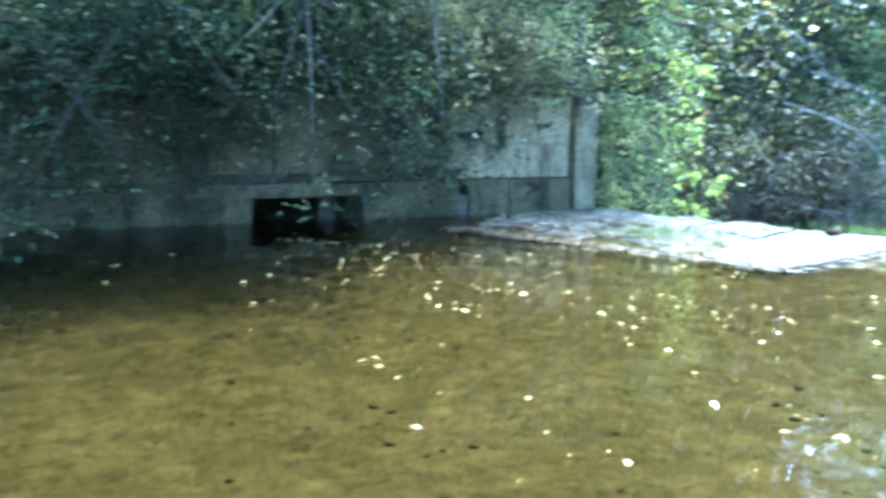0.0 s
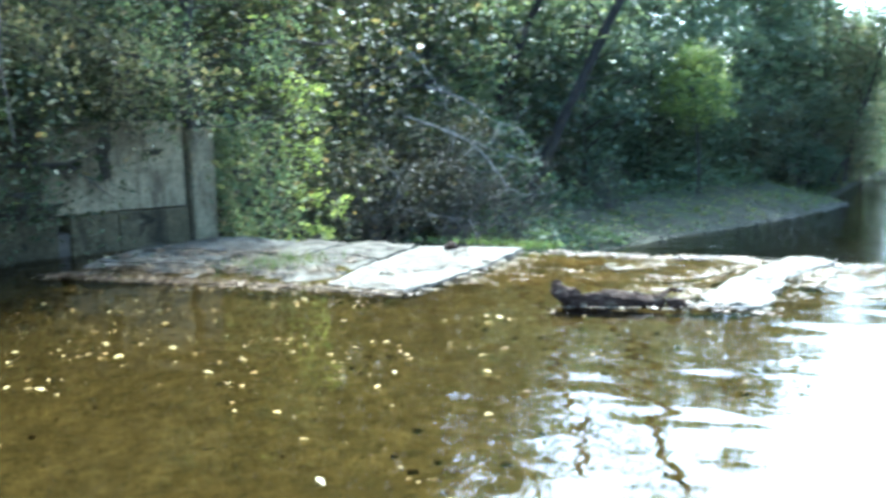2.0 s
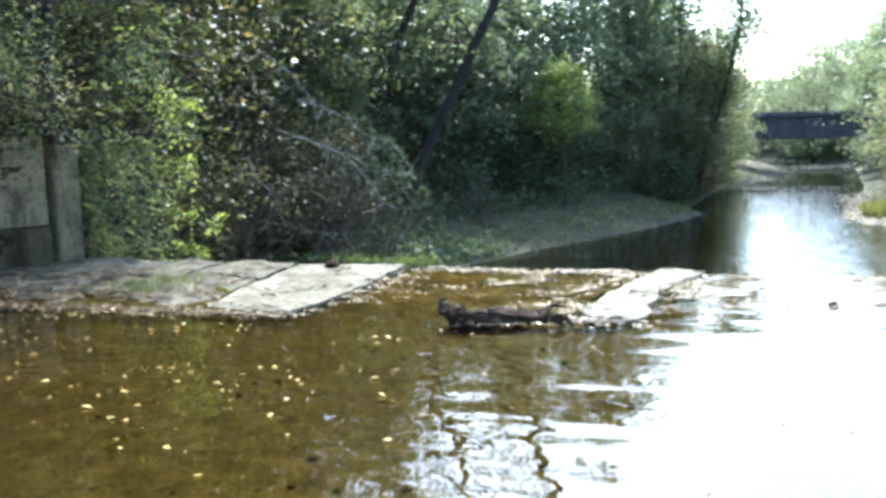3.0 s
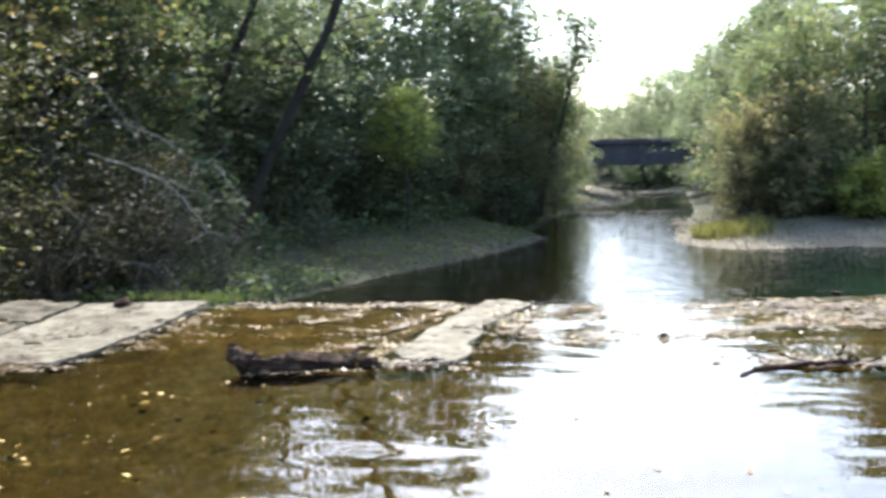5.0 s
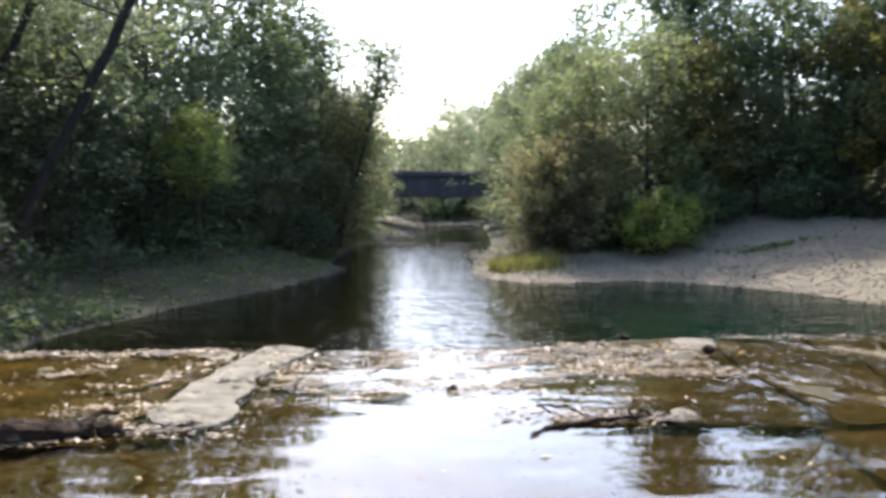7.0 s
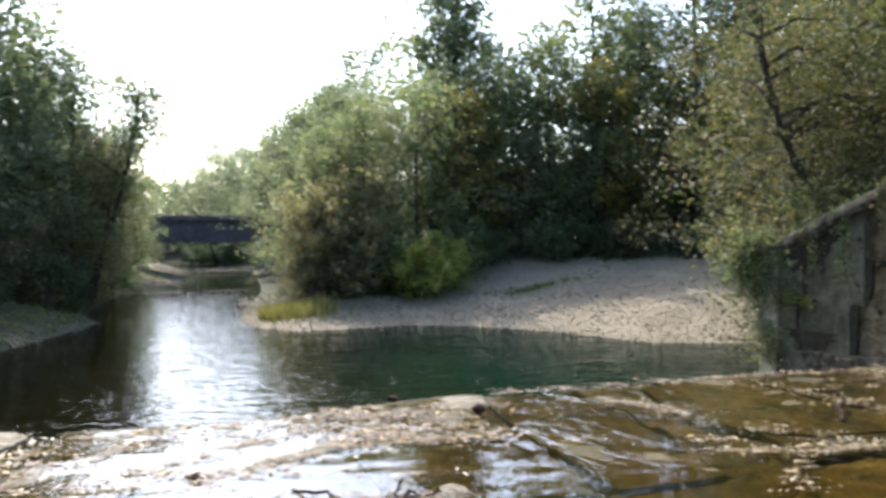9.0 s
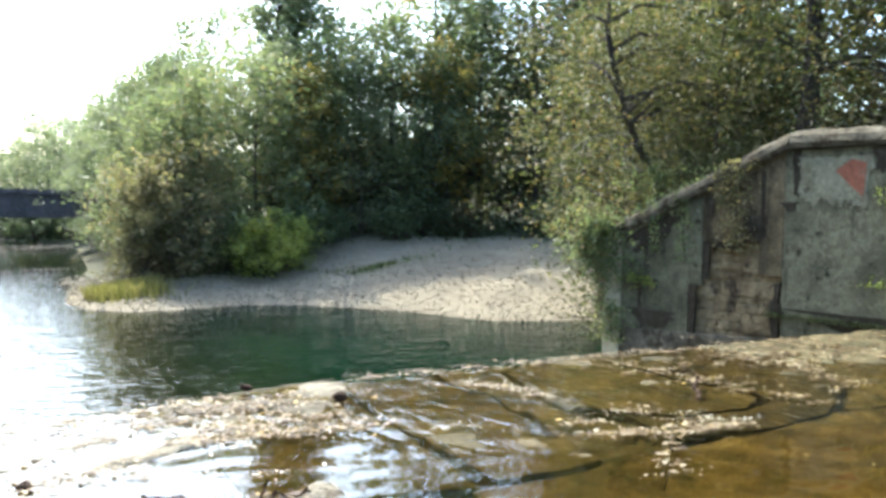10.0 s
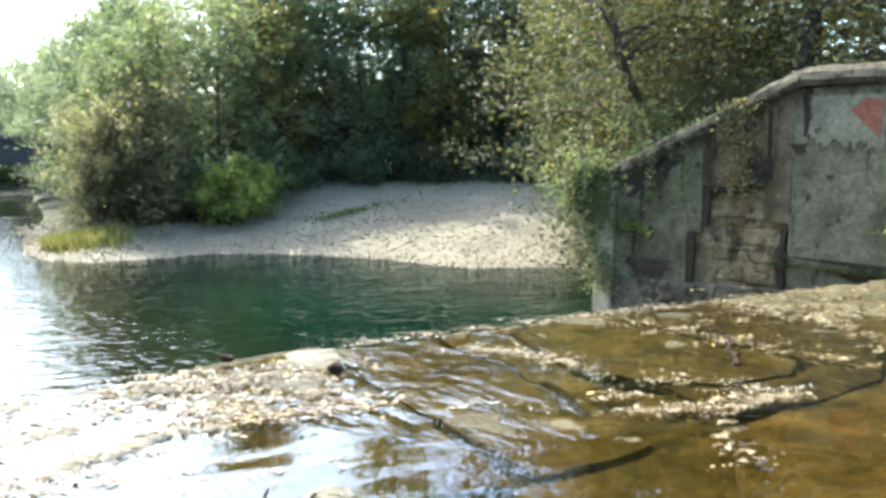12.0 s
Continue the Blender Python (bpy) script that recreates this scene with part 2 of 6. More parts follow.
# deep shade over the west wall is put into this darker leaf colour
M_LEAF_SHADY = leafy("shade_darkened_leaves", [(0.0, (0.022, 0.03, 0.013)), (0.5, (0.04, 0.047, 0.02)), (0.9, (0.062, 0.063, 0.028)), (1.0, (0.095, 0.078, 0.038))], 0.3, 0.7)
# brown leaves of the left-bank bushes, darkened in place of the trees' shade
M_LEAF_TWIGGY = leafy("shade_dulled_brown_leaves", [(0.0, (0.025, 0.03, 0.016)), (0.5, (0.044, 0.044, 0.023)), (0.85, (0.072, 0.058, 0.031)), (1.0, (0.12, 0.082, 0.043))], 0.4)
M_LEAF_GOLD = leafy("yellowing_leaves", [(0.0, (0.12, 0.12, 0.04)), (0.5, (0.19, 0.16, 0.05)), (1.0, (0.30, 0.21, 0.07))], 0.5)
M_LEAF_HANG = leafy("hanging_leaves", [(0.0, (0.045, 0.048, 0.021)), (0.5, (0.078, 0.074, 0.033)), (0.85, (0.12, 0.10, 0.046)), (1.0, (0.19, 0.13, 0.06))], 0.4, 0.6)
M_LEAF_LIME = leafy("lime_leaves", [(0.0, (0.125, 0.16, 0.045)), (0.5, (0.185, 0.215, 0.06)), (1.0, (0.27, 0.275, 0.08))], 0.6)
M_LEAF_BROWN = leafy("autumn_leaves", [(0.0, (0.11, 0.11, 0.06)), (0.5, (0.16, 0.145, 0.08)), (1.0, (0.22, 0.17, 0.1))], 0.55)
M_LITTER = leafy("fallen_leaves", [(0.0, (0.06, 0.036, 0.02)), (0.3, (0.14, 0.092, 0.048)), (0.55, (0.24, 0.165, 0.095)), (0.8, (0.33, 0.255, 0.165)), (0.94, (0.43, 0.36, 0.25)), (1.0, (0.45, 0.29, 0.07))], 0.15, 0.4)
M_FOAM = leafy("water_foam", [(0.0, (0.22, 0.19, 0.13)), (0.5, (0.36, 0.33, 0.26)), (1.0, (0.58, 0.56, 0.5))], 0.2, 0.6)
M_FLOAT = leafy("floating_leaves", [(0.0, (0.16, 0.09, 0.03)), (0.4, (0.34, 0.22, 0.07)), (1.0, (0.55, 0.42, 0.17))], 0.2, 0.4)
M_DEBRIS = leafy("rotting_leaves", [(0.0, (0.025, 0.016, 0.009)), (0.5, (0.075, 0.046, 0.024)), (0.85, (0.14, 0.092, 0.05)), (1.0, (0.30, 0.22, 0.13))], 0.1, 0.5)
M_DIRTY = rough_surface("silted_concrete", [(0.3, (0.05, 0.041, 0.027)), (0.5, (0.1, 0.086, 0.06)), (0.7, (0.16, 0.142, 0.105))], grain=9, coarse=1.6, bump=1.0, bump_scale=8, spots=((0.036, 0.028, 0.017), 3.4, 0.5), each=0.15)
M_GRASS = leafy("grass_blades", [(0.0, (0.05, 0.08, 0.022)), (0.6, (0.095, 0.125, 0.036)), (1.0, (0.19, 0.165, 0.07))], 0.45)
M_STRAW = leafy("dry_grass", [(0.0, (0.10, 0.105, 0.035)), (0.6, (0.18, 0.165, 0.06)), (1.0, (0.28, 0.24, 0.11))], 0.4)
M_POOL = clear_water("pool_water", (0.76, 0.655, 0.38), [(0.75, (0.8, 1.5, 1), 1.0), (2.0, (0.8, 1.6, 1), 0.09), (9.0, (0.7, 1.6, 1), 0.004)], 0.03, 0.004)
M_FLOW = clear_water("flowing_water", (0.86, 0.775, 0.5), [(1.6, (1.4, 0.7, 1), 1.0), (5.0, (1.5, 0.7, 1), 0.45), (14.0, (1.4, 0.8, 1), 0.08)], 0.04, 0.02)
# brown tint holds muddy water and dark tree reflections; teal at the right bank
M_RIVER = clear_water("river_water", (0.27, 0.23, 0.15), [(0.7, (0.4, 1.0, 1), 0.5), (2.4, (0.6, 1.0, 1), 0.62), (4.6, (0.8, 1.0, 1), 0.36)], 0.07, 0.012, (0.13, 0.34, 0.275))


# ---- builders ----
def part(name, data, material, parent=None, label=""):
    """One mesh object from a bmesh, or from (vertices, faces)."""
    me = bpy.data.meshes.new(name)
    if isinstance(data, bmesh.types.BMesh):
        data.to_mesh(me)
        data.free()
    else:
        v, f = data
        me.from_pydata([tuple(map(float, p)) for p in v], [], [tuple(map(int, q)) for q in f])
    me.materials.append(material)
    ob = new(name, me)
    ob.parent = parent
    if label:
        ob["label"] = label
    return ob


def smooth(ob):
    ob.data.polygons.foreach_set("use_smooth", [True] * len(ob.data.polygons))
    return ob


def thing(name, label, category, group="", kind="", at=(0, 0, 0)):
    e = new(name)
    e.location = at
    e.empty_display_size = 0.2
    return tagged(e, label, category, group, kind)


def join(pieces):
    v, f, n = [], [], 0
    for pv, pf in pieces:
        v.extend(pv)
        f.extend([tuple(i + n for i in q) for q in pf])
        n += len(pv)
    return v, f


def tube(points, radii, sides=7):
    """A closed tapering tube along points."""
    v, f = [], []
    pts = [Vector(p) for p in points]
    u = None
    for i, p in enumerate(pts):
        d = (pts[min(i + 1, len(pts) - 1)] - pts[max(i - 1, 0)]).normalized()
        if u is None:
            u = d.orthogonal().normalized()
        u = (u - d * u.dot(d)).normalized()
        w = d.cross(u)
        for k in range(sides):
            a = 2 * math.pi * k / sides
            v.append(p + (u * math.cos(a) + w * math.sin(a)) * radii[i])
        if i:
            for k in range(sides):
                a, b = (i - 1) * sides + k, (i - 1) * sides + (k + 1) % sides
                f.append((a, b, b + sides, a + sides))
    f.append(tuple(reversed(range(sides))))
    f.append(tuple(range(len(v) - sides, len(v))))
    return v, f


def prism(outline, z0, z1, bevel=0.0, jitter=0.0, rng=None, top=None):
    """A block with that outline in plan, from z0 to z1, with worn top edges."""
    bm = bmesh.new()
    n = len(outline)
    cx, cy = sum(p[0] for p in outline) / n, sum(p[1] for p in outline) / n
    lo = [bm.verts.new((x, y, z0)) for x, y in outline]
    if bevel:
        mid = [bm.verts.new((x, y, z1 - bevel)) for x, y in outline]
        hi = []
        for x, y in outline:
            l = math.hypot(x - cx, y - cy) or 1
            k = 1 - 1.3 * bevel / l
            hi.append(bm.verts.new((cx + (x - cx) * k, cy + (y - cy) * k, z1 + (rng.uniform(-jitter, jitter) if rng else 0))))
        rings = [lo, mid, hi]
    else:
        rings = [lo, [bm.verts.new((x, y, z1)) for x, y in outline]]
    for a, b in zip(rings, rings[1:]):
        for i in range(n):
            bm.faces.new((a[i], a[(i + 1) % n], b[(i + 1) % n], b[i]))
    bm.faces.new(rings[-1])
    bm.faces.new(list(reversed(lo)))
    bmesh.ops.recalc_face_normals(bm, faces=bm.faces)
    return bm


def blades(centres, sizes, rng, flat=0.5, aspect=0.55):
    """Leaf blades: a pointed, folded quad at each centre. flat 1: all lie level."""
    n = len(centres)
    c = np.asarray(centres, float)
    nrm = rng.normal(size=(n, 3))
    nrm[:, 2] = np.abs(nrm[:, 2]) * (1 - flat) + flat * 2.5
    nrm[:, :2] *= (1 - flat) + 0.05
    nrm /= np.linalg.norm(nrm, axis=1)[:, None]
    d = rng.normal(size=(n, 3))
    a = np.cross(nrm, d)
    a /= np.linalg.norm(a, axis=1)[:, None]
    b = np.cross(nrm, a)
    s = np.asarray(sizes, float)[:, None]
    tip, tail = c + a * s * 0.5, c - a * s * 0.5
    lift = nrm * s * 0.08
    left, right = c + b * s * 0.5 * aspect + lift + a * s * 0.06, c - b * s * 0.5 * aspect + lift + a * s * 0.06
    v = np.stack([tail, right, tip, left], 1).reshape(-1, 3)
    i = np.arange(n)[:, None] * 4
    return v, np.concatenate([i, i + 1, i + 2, i + 3], 1)


def quads(name, v, f, material, parent=None, label=""):
    me = bpy.data.meshes.new(name)
    n = len(v)
    me.vertices.add(n)
    me.vertices.foreach_set("co", np.ascontiguousarray(v, dtype=np.float32).ravel())
    me.loops.add(f.size)
    me.loops.foreach_set("vertex_index", np.ascontiguousarray(f, dtype=np.int32).ravel())
    me.polygons.add(len(f))
    me.polygons.foreach_set("loop_start", np.arange(len(f), dtype=np.int32) * f.shape[1])
    me.update(calc_edges=True)
    me.validate()
    me.materials.append(material)
    ob = new(name, me)
    ob.parent = parent
    if label:
        ob["label"] = label
    return ob


def plant(name, label, category, group, seed, height, spread, base, leaves, leaf, wood, foliage, lean=(0, 0), limbs=16, radius=0.16, droop=0.0, stems=1, clump=0.5, up=0.55, dense=0.09):
    """A tree or shrub: tapered stems with limbs and a crown of single leaves in clumps."""
    rng = np.random.default_rng(seed)
    t = thing(name, label, category, group)
    ends, inner = [], []
    for s in range(stems):
        tubes = []
        out = rng.normal(size=2) * (0.18 * spread if stems > 1 else 0)
        h = height * (1 if s == 0 else rng.uniform(0.6, 0.95))
        k = 9
        pts = []
        for i in range(k):
            q = i / (k - 1)
            pts.append(Vector((lean[0] * q * h + out[0] * q * 2 + 0.12 * math.sin(q * 5 + seed + s) * (q > 0), lean[1] * q * h + out[1] * q * 2 + 0.12 * math.cos(q * 4 + seed), h * q - (0.25 if i == 0 else 0))))
        tubes.append(tube(pts, [radius * (1.25 if i == 0 else 1) * (1 - 0.88 * i / (k - 1)) for i in range(k)], 8))
        nl = max(4, limbs // stems)
        for j in range(nl):
            q = base + (0.97 - base) * (j + rng.uniform(0, 0.8)) / nl
            x = q * (k - 1)
            p = pts[int(x)].lerp(pts[min(int(x) + 1, k - 1)], x - int(x))
            az = j * 2.399 + rng.uniform(-0.5, 0.5) + s
            prof = 0.35 + 0.65 * math.sin(math.pi * min(1, (q - base) / (1 - base) * 0.75 + 0.25))
            ln = spread * prof * rng.uniform(0.7, 1.15)
            e = rng.uniform(0.1, 0.9) * up
            lp = [p]
            for m in range(1, 5):
                w = m / 4
                lp.append(p + Vector((math.cos(az) * ln * w, math.sin(az) * ln * w, ln * (e * w - droop * w * w) + 0.08 * rng.normal())))
                az += rng.normal() * 0.12
            r = radius * (1 - 0.85 * q) * 0.5 + 0.006
            tubes.append(tube(lp, [r, r * 0.75, r * 0.5, r * 0.3, r * 0.12], 5))
            inner += [lp[1], lp[2], lp[3]]
            for m in (2, 3, 4):
                ends.append(lp[m])
                tw = lp[m] + Vector(rng.normal(size=3)) * 0.28 * ln * 0.5
                tubes.append(tube([lp[m - 1], tw], [r * 0.3, r * 0.1], 4))
                ends.append(tw)
        ends.append(pts[-1])
        part("trunk" if stems == 1 else "stem", join(tubes), wood, t)
    ends = np.array([tuple(e) for e in ends])
    per = rng.dirichlet(np.ones(len(ends)) * 1.2) * leaves
    cs, sz = [], []
    for e, n in zip(ends, per):
        n = int(n) + 1
        r = clump * rng.uniform(0.6, 1.4)
        sub = e + rng.normal(size=(max(1, n // 14), 3)) * r * np.array([0.75, 0.75, 0.5])
        cs.append(sub[rng.integers(0, len(sub), n)] + rng.normal(size=(n, 3)) * r * 0.33)
        sz.append(leaf * rng.uniform(0.6, 1.3, n))
    inner = np.array([tuple(e) for e in inner])
    n = int(leaves * dense)
    cs.append(inner[rng.integers(0, len(inner), n)] + rng.normal(size=(n, 3)) * clump * 0.8)
    sz.append(leaf * rng.uniform(1.3, 2.1, n))
    cs, sz = np.concatenate(cs), np.concatenate(sz)
    cs[:, 2] = np.maximum(cs[:, 2], 0.05)
    v, f = blades(cs, sz, rng, 0.3)
    quads("crown", v, f, foliage, t)
    return t


# ---- ground ----
RIVER = [(-9.0, 9.5), (-9.6, 14), (-10.2, 21), (-9.5, 25.2), (-7.8, 30.6), (-6.7, 33), (-5.5, 36), (-4.2, 40.2), (-3.2, 44.2), (-4.2, 47), (-3.4, 61), (-2.6, 69), (-0.8, 77), (0.8, 88), (0.4, 100), (-12, 112), (-30, 122), (-28, 130), (-8, 124), (4.0, 110), (7.6, 92), (5.8, 64), (3.6, 50), (3.0, 43.2), (3.6, 40.2), (5.0, 38.9), (7.4, 39.4), (10, 40.2), (12.4, 39.4), (15.5, 36.2), (17.6, 31.8), (20.5, 31.0), (23.0, 30.4), (24.0, 26), (21, 20), (13, 16.2), (12.0, 9.5)]


def signed_distance(x, y, poly):
    """Distance to the outline, negative inside."""
    d = np.full(x.shape, 1e9)
    inside = np.zeros(x.shape, bool)
    for (x0, y0), (x1, y1) in zip(poly, poly[1:] + poly[:1]):
        ex, ey = x1 - x0, y1 - y0
        s = np.clip(((x - x0) * ex + (y - y0) * ey) / (ex * ex + ey * ey), 0, 1)
        d = np.minimum(d, np.hypot(x - x0 - s * ex, y - y0 - s * ey))
        if y0 != y1:
            inside ^= ((y0 > y) != (y1 > y)) & (x < ex * (y - y0) / ey + x0)
    return np.where(inside, -d, d)


def wave(x, y, s):
    return np.sin(x * s + 1.3 * np.sin(y * s * 0.7)) * np.cos(y * s * 1.1 + 0.8 * np.sin(x * s * 0.6))


LOW = -2.57


def ground_height(x, y):
    x, y = np.asarray(x, float), np.asarray(y, float)
    d = signed_distance(x, y, RIVER)
    bar = np.clip((x - 1) / 3, 0, 1) * np.clip((y - 30) / 3, 0, 1) * np.clip((75 - y) / 20, 0, 1)
    out = np.maximum(d, 0)
    left = np.minimum(out * 0.28, 1.1) + np.clip(out - 6, 0, 40) * 0.36
    wide = np.clip((x - 12) / 6, 0, 1)
    right = np.minimum(out * (0.16 + 0.05 * wide), 1.05 + 1.7 * wide) + np.clip(out - 14, 0, 14) * 0.10 + np.clip(out - 28, 0, 40) * 0.3
    down = LOW + np.where(d > 0, left * (1 - bar) + right * bar, np.maximum(d * 0.5, -1.0))
    wall_x = -9.74 - (8.4 - y) * 0.337
    culvert = (x > wall_x - 2.6) & (y > 3.4) & (y < 5.6)
    up = np.where((x < wall_x - 0.3) & ~culvert, 1.72 + np.clip(wall_x - 1 - x, 0, 30) * 0.12, np.where(x > 13.0, 2.9 + np.clip(x - 14, 0, 30) * 0.08, -0.30 + 0.16 * np.clip((y - 1.5) / 3.5, 0, 1) + 0.075 * np.clip((y - 4.4) / 1.0, 0, 1) * np.clip((2.6 - x) / 0.8, 0, 1)))
    k = np.clip((y - 9.0) / 1.6, 0, 1)
    k = np.where((x > 12.6), np.clip((y - 12) / 6, 0, 1), k)
    h = up * (1 - k) + down * k
    h = np.minimum(h, 12)
    h = np.where(y > 100, np.minimum(h, 2.5 + 0.02 * np.abs(x)), h)
    return h + 0.10 * wave(x, y, 0.9) * np.clip(out / 3, 0.0, 1) * ((y > 11) | (h > 1)) + 0.012 * wave(x, y, 3.1) * (np.abs(h) < 2)


def lines(*spans):
    return np.concatenate([np.linspace(a, b, n, endpoint=False) for a, b, n in spans])


gx = np.append(lines((-1500, -120, 8), (-120, -35, 18), (-35, -13, 32), (-13, 15, 80), (15, 40, 40), (40, 120, 18), (120, 1500, 8)), 1500)
gy = np.append(lines((-1500, -120, 8), (-120, -12, 20), (-12, 18, 75), (18, 50, 80), (50, 130, 60), (130, 220, 14), (220, 1500, 8)), 1500)
GX, GY = np.meshgrid(gx, gy)
GZ = ground_height(GX, GY)
ids = np.arange(GX.size).reshape(GX.shape)
gf = np.stack([ids[:-1, :-1], ids[:-1, 1:], ids[1:, 1:], ids[1:, :-1]], -1).reshape(-1, 4)
ground = quads("ground", np.stack([GX, GY, GZ], -1).reshape(-1, 3), gf, M_EARTH)
smooth(ground)
mid = GZ[:-1, :-1].ravel()
cxs, cys = GX[:-1, :-1].ravel() + 0.3, GY[:-1, :-1].ravel() + 0.3
dist = signed_distance(cxs, cys, RIVER)
ground.data.materials.append(M_GRAVEL)
ground.data.materials.append(M_BED)
slot = np.where((cys < 10.2) & (mid < 0.2), 2, np.where((cys > 72) & (cys < 112) & (cxs < 2) & (dist < 3.5), 1, np.where((cys > 28) & (((dist < 5.5) & (cxs > 1) & (cys < 50)) | ((dist < 14.5) & (cxs > 13))), 1, np.where((dist < 0.15) & (cys > 10) & (cxs > 1), 1, 0))))
ground.data.polygons.foreach_set("material_index", slot.astype(np.int32))
tagged(ground, "forest floor, gravel bars and brown stream bed", "ground", kind="structure")

# water: the pool held by the weir and the river below it
def sheet(name, outline, z, material, label):
    ob = part(name, ([(x, y, z) for x, y in outline], [tuple(range(len(outline)))]), material)
    return tagged(ob, label, "water", kind="structure")


POOL = [(-14, -70), (14, -70), (12.9, 4), (12.7, 7.0), (5.0, 6.7), (2.9, 7.0), (2.2, 8.0), (1.1, 9.3), (-1, 9.2), (-4.6, 8.8), (-9.0, 8.3), (-9.9, 8.2), (-12.75, 0)]
sheet("water", POOL, 0.0, M_POOL, "shallow clear brown pool water above the weir")
sheet("water", [(12.7, 7.0), (12.4, 10.55), (7, 10.35), (4.1, 10.1), (2.6, 9.9), (1.1, 9.3), (2.2, 8.0), (2.9, 7.0), (5.0, 6.7)], 0.0, M_FLOW, "thin rippled sheet of water running over the weir")
sheet("water", [(-16, 9.6), (30, 9.6), (34, 45), (12, 60), (14, 100), (8, 130), (-40, 140), (-34, 110), (-8, 95), (-8, 60), (-16, 45)], LOW, M_RIVER, "deep green rippled river water below the weir")

# ---- weir ----
rng = random.Random(4)
weir = thing("weir", "low old concrete weir of worn slabs across the stream", "weir", kind="structure")
CREST = [(-10.2, 8.55), (-7, 8.8), (-4.6, 9.0), (-1, 9.42), (1.1, 9.5), (2.6, 10.1), (4.1, 10.3), (7, 10.55), (12.5, 10.75)]
crest_block = [(-10.2, 5.0), (-4.5, 5.6), (1, 6.0), (4, 5.2), (12.6, 4.6)] + CREST[::-1]
part("body", prism(crest_block, -3.4, -0.17), M_WET, weir)
apron = [(x, y - 0.05) for x, y in CREST] + [(12.5, 12.6), (4, 12.2), (-4, 11.2), (-10.2, 10.6)]
part("face", prism(apron, -3.4, -1.2), M_WET, weir)


SLABS = []


def slab(outline, top, material, label="", tilt=(0.0, 0.0), uneven=0.012, low=-0.2):
    """A worn slab: an uneven, slightly tilted top with broken edges. tilt: rise for each metre across and downstream."""
    n = len(outline)
    cx, cy = sum(p[0] for p in outline) / n, sum(p[1] for p in outline) / n

    def height(x, y):
        return top + tilt[0] * (x - cx) + tilt[1] * (y - cy) + uneven * (noise.noise((x * 1.7, y * 1.7, 3.1)) + 0.6 * noise.noise((x * 5, y * 5, 7.7)))

    SLABS.append((outline, height))
    bm = bmesh.new()
    face = bm.faces.new([bm.verts.new((x, y, 0)) for x, y in outline])
    bmesh.ops.triangulate(bm, faces=[face])
    for _ in range(3):
        bmesh.ops.subdivide_edges(bm, edges=bm.edges[:], cuts=1, use_grid_fill=True)
    rim = {v for e in bm.edges if e.is_boundary for v in e.verts}
    for v in bm.verts:
        v.co.z = height(v.co.x, v.co.y)
        if v in rim:
            j = noise.noise((v.co.x * 4, v.co.y * 4, 0.5)) * 0.035 + noise.noise((v.co.x * 13, v.co.y * 13, 0.5)) * 0.022
            v.co.x += j
            v.co.y += j * 0.8
            v.co.z -= 0.012
    r = bmesh.ops.extrude_face_region(bm, geom=bm.faces[:])
    for g in r["geom"]:
        if isinstance(g, bmesh.types.BMVert):
            g.co.z = low
    bmesh.ops.recalc_face_normals(bm, faces=bm.faces)
    return part("slab", bm, material, weir, label)


slab([(-5.72, 6.05), (-5.25, 5.98), (-4.66, 6.0), (-4.58, 6.4), (-4.58, 7.6), (-4.66, 8.98), (-5.3, 8.92), (-6.1, 8.8), (-5.95, 7.4)], 0.034, M_SLAB, "pale dry concrete slab", (0.012, 0.010), 0.018)
for piece, top, tilt in (([(-9.0, 5.42), (-8.1, 5.58), (-7.35, 5.8), (-7.5, 6.4), (-8.2, 6.55), (-9.45, 6.35)], 0.015, (0.0, 0.05)), ([(-7.3, 5.82), (-6.6, 5.95), (-5.8, 6.02), (-5.92, 6.75), (-6.6, 6.7), (-7.44, 6.42)], 0.025, (0.01, 0.04)), ([(-9.5, 6.42), (-8.2, 6.62), (-7.5, 6.48), (-7.4, 7.3), (-8.4, 7.5), (-9.75, 7.3)], 0.055, (0.0, 0.02)), ([(-7.44, 6.5), (-6.6, 6.77), (-5.94, 6.82), (-6.03, 7.6), (-6.7, 7.75), (-7.34, 7.3)], 0.05, (-0.01, 0.02)), ([(-9.78, 7.38), (-8.4, 7.57), (-7.4, 7.38), (-7.1, 7.62), (-7.2, 8.68), (-9.4, 8.45)], 0.08, (0.0, 0.012)), ([(-7.04, 7.64), (-6.7, 7.82), (-6.06, 7.68), (-6.16, 8.8), (-7.13, 8.7)], 0.07, (0.0, 0.01))):
    mx, my = sum(p[0] for p in piece) / len(piece), sum(p[1] for p in piece) / len(piece)
    slab([(mx + (x - mx) * 1.025, my + (y - my) * 1.03) for x, y in piece], top - 0.024, M_DIRTY, "dirty broken slab strewn with leaf litter", tilt, 0.05)
slab([(-1.95, 6.7), (-1.82, 7.95), (-1.62, 8.9), (-1.55, 9.27), (-1.16, 9.33), (-1.0, 9.05), (-1.19, 8.65), (-1.27, 8.25), (-1.38, 7.82), (-1.34, 7.4), (-1.40, 7.1), (-1.33, 6.8), (-1.36, 6.36), (-1.55, 6.3), (-1.8, 6.34)], 0.026, M_BLEACHED, "long pale slab standing clear of the water", (0, 0.004), 0.03)
slab([(-4.45, 6.7), (-3.3, 6.75), (-2.1, 6.8), (-2.0, 7.6), (-1.85, 8.4), (-1.72, 9.28), (-3.0, 9.12), (-4.5, 8.96)], -0.03, M_WET, "", (0, 0.022), 0.03)
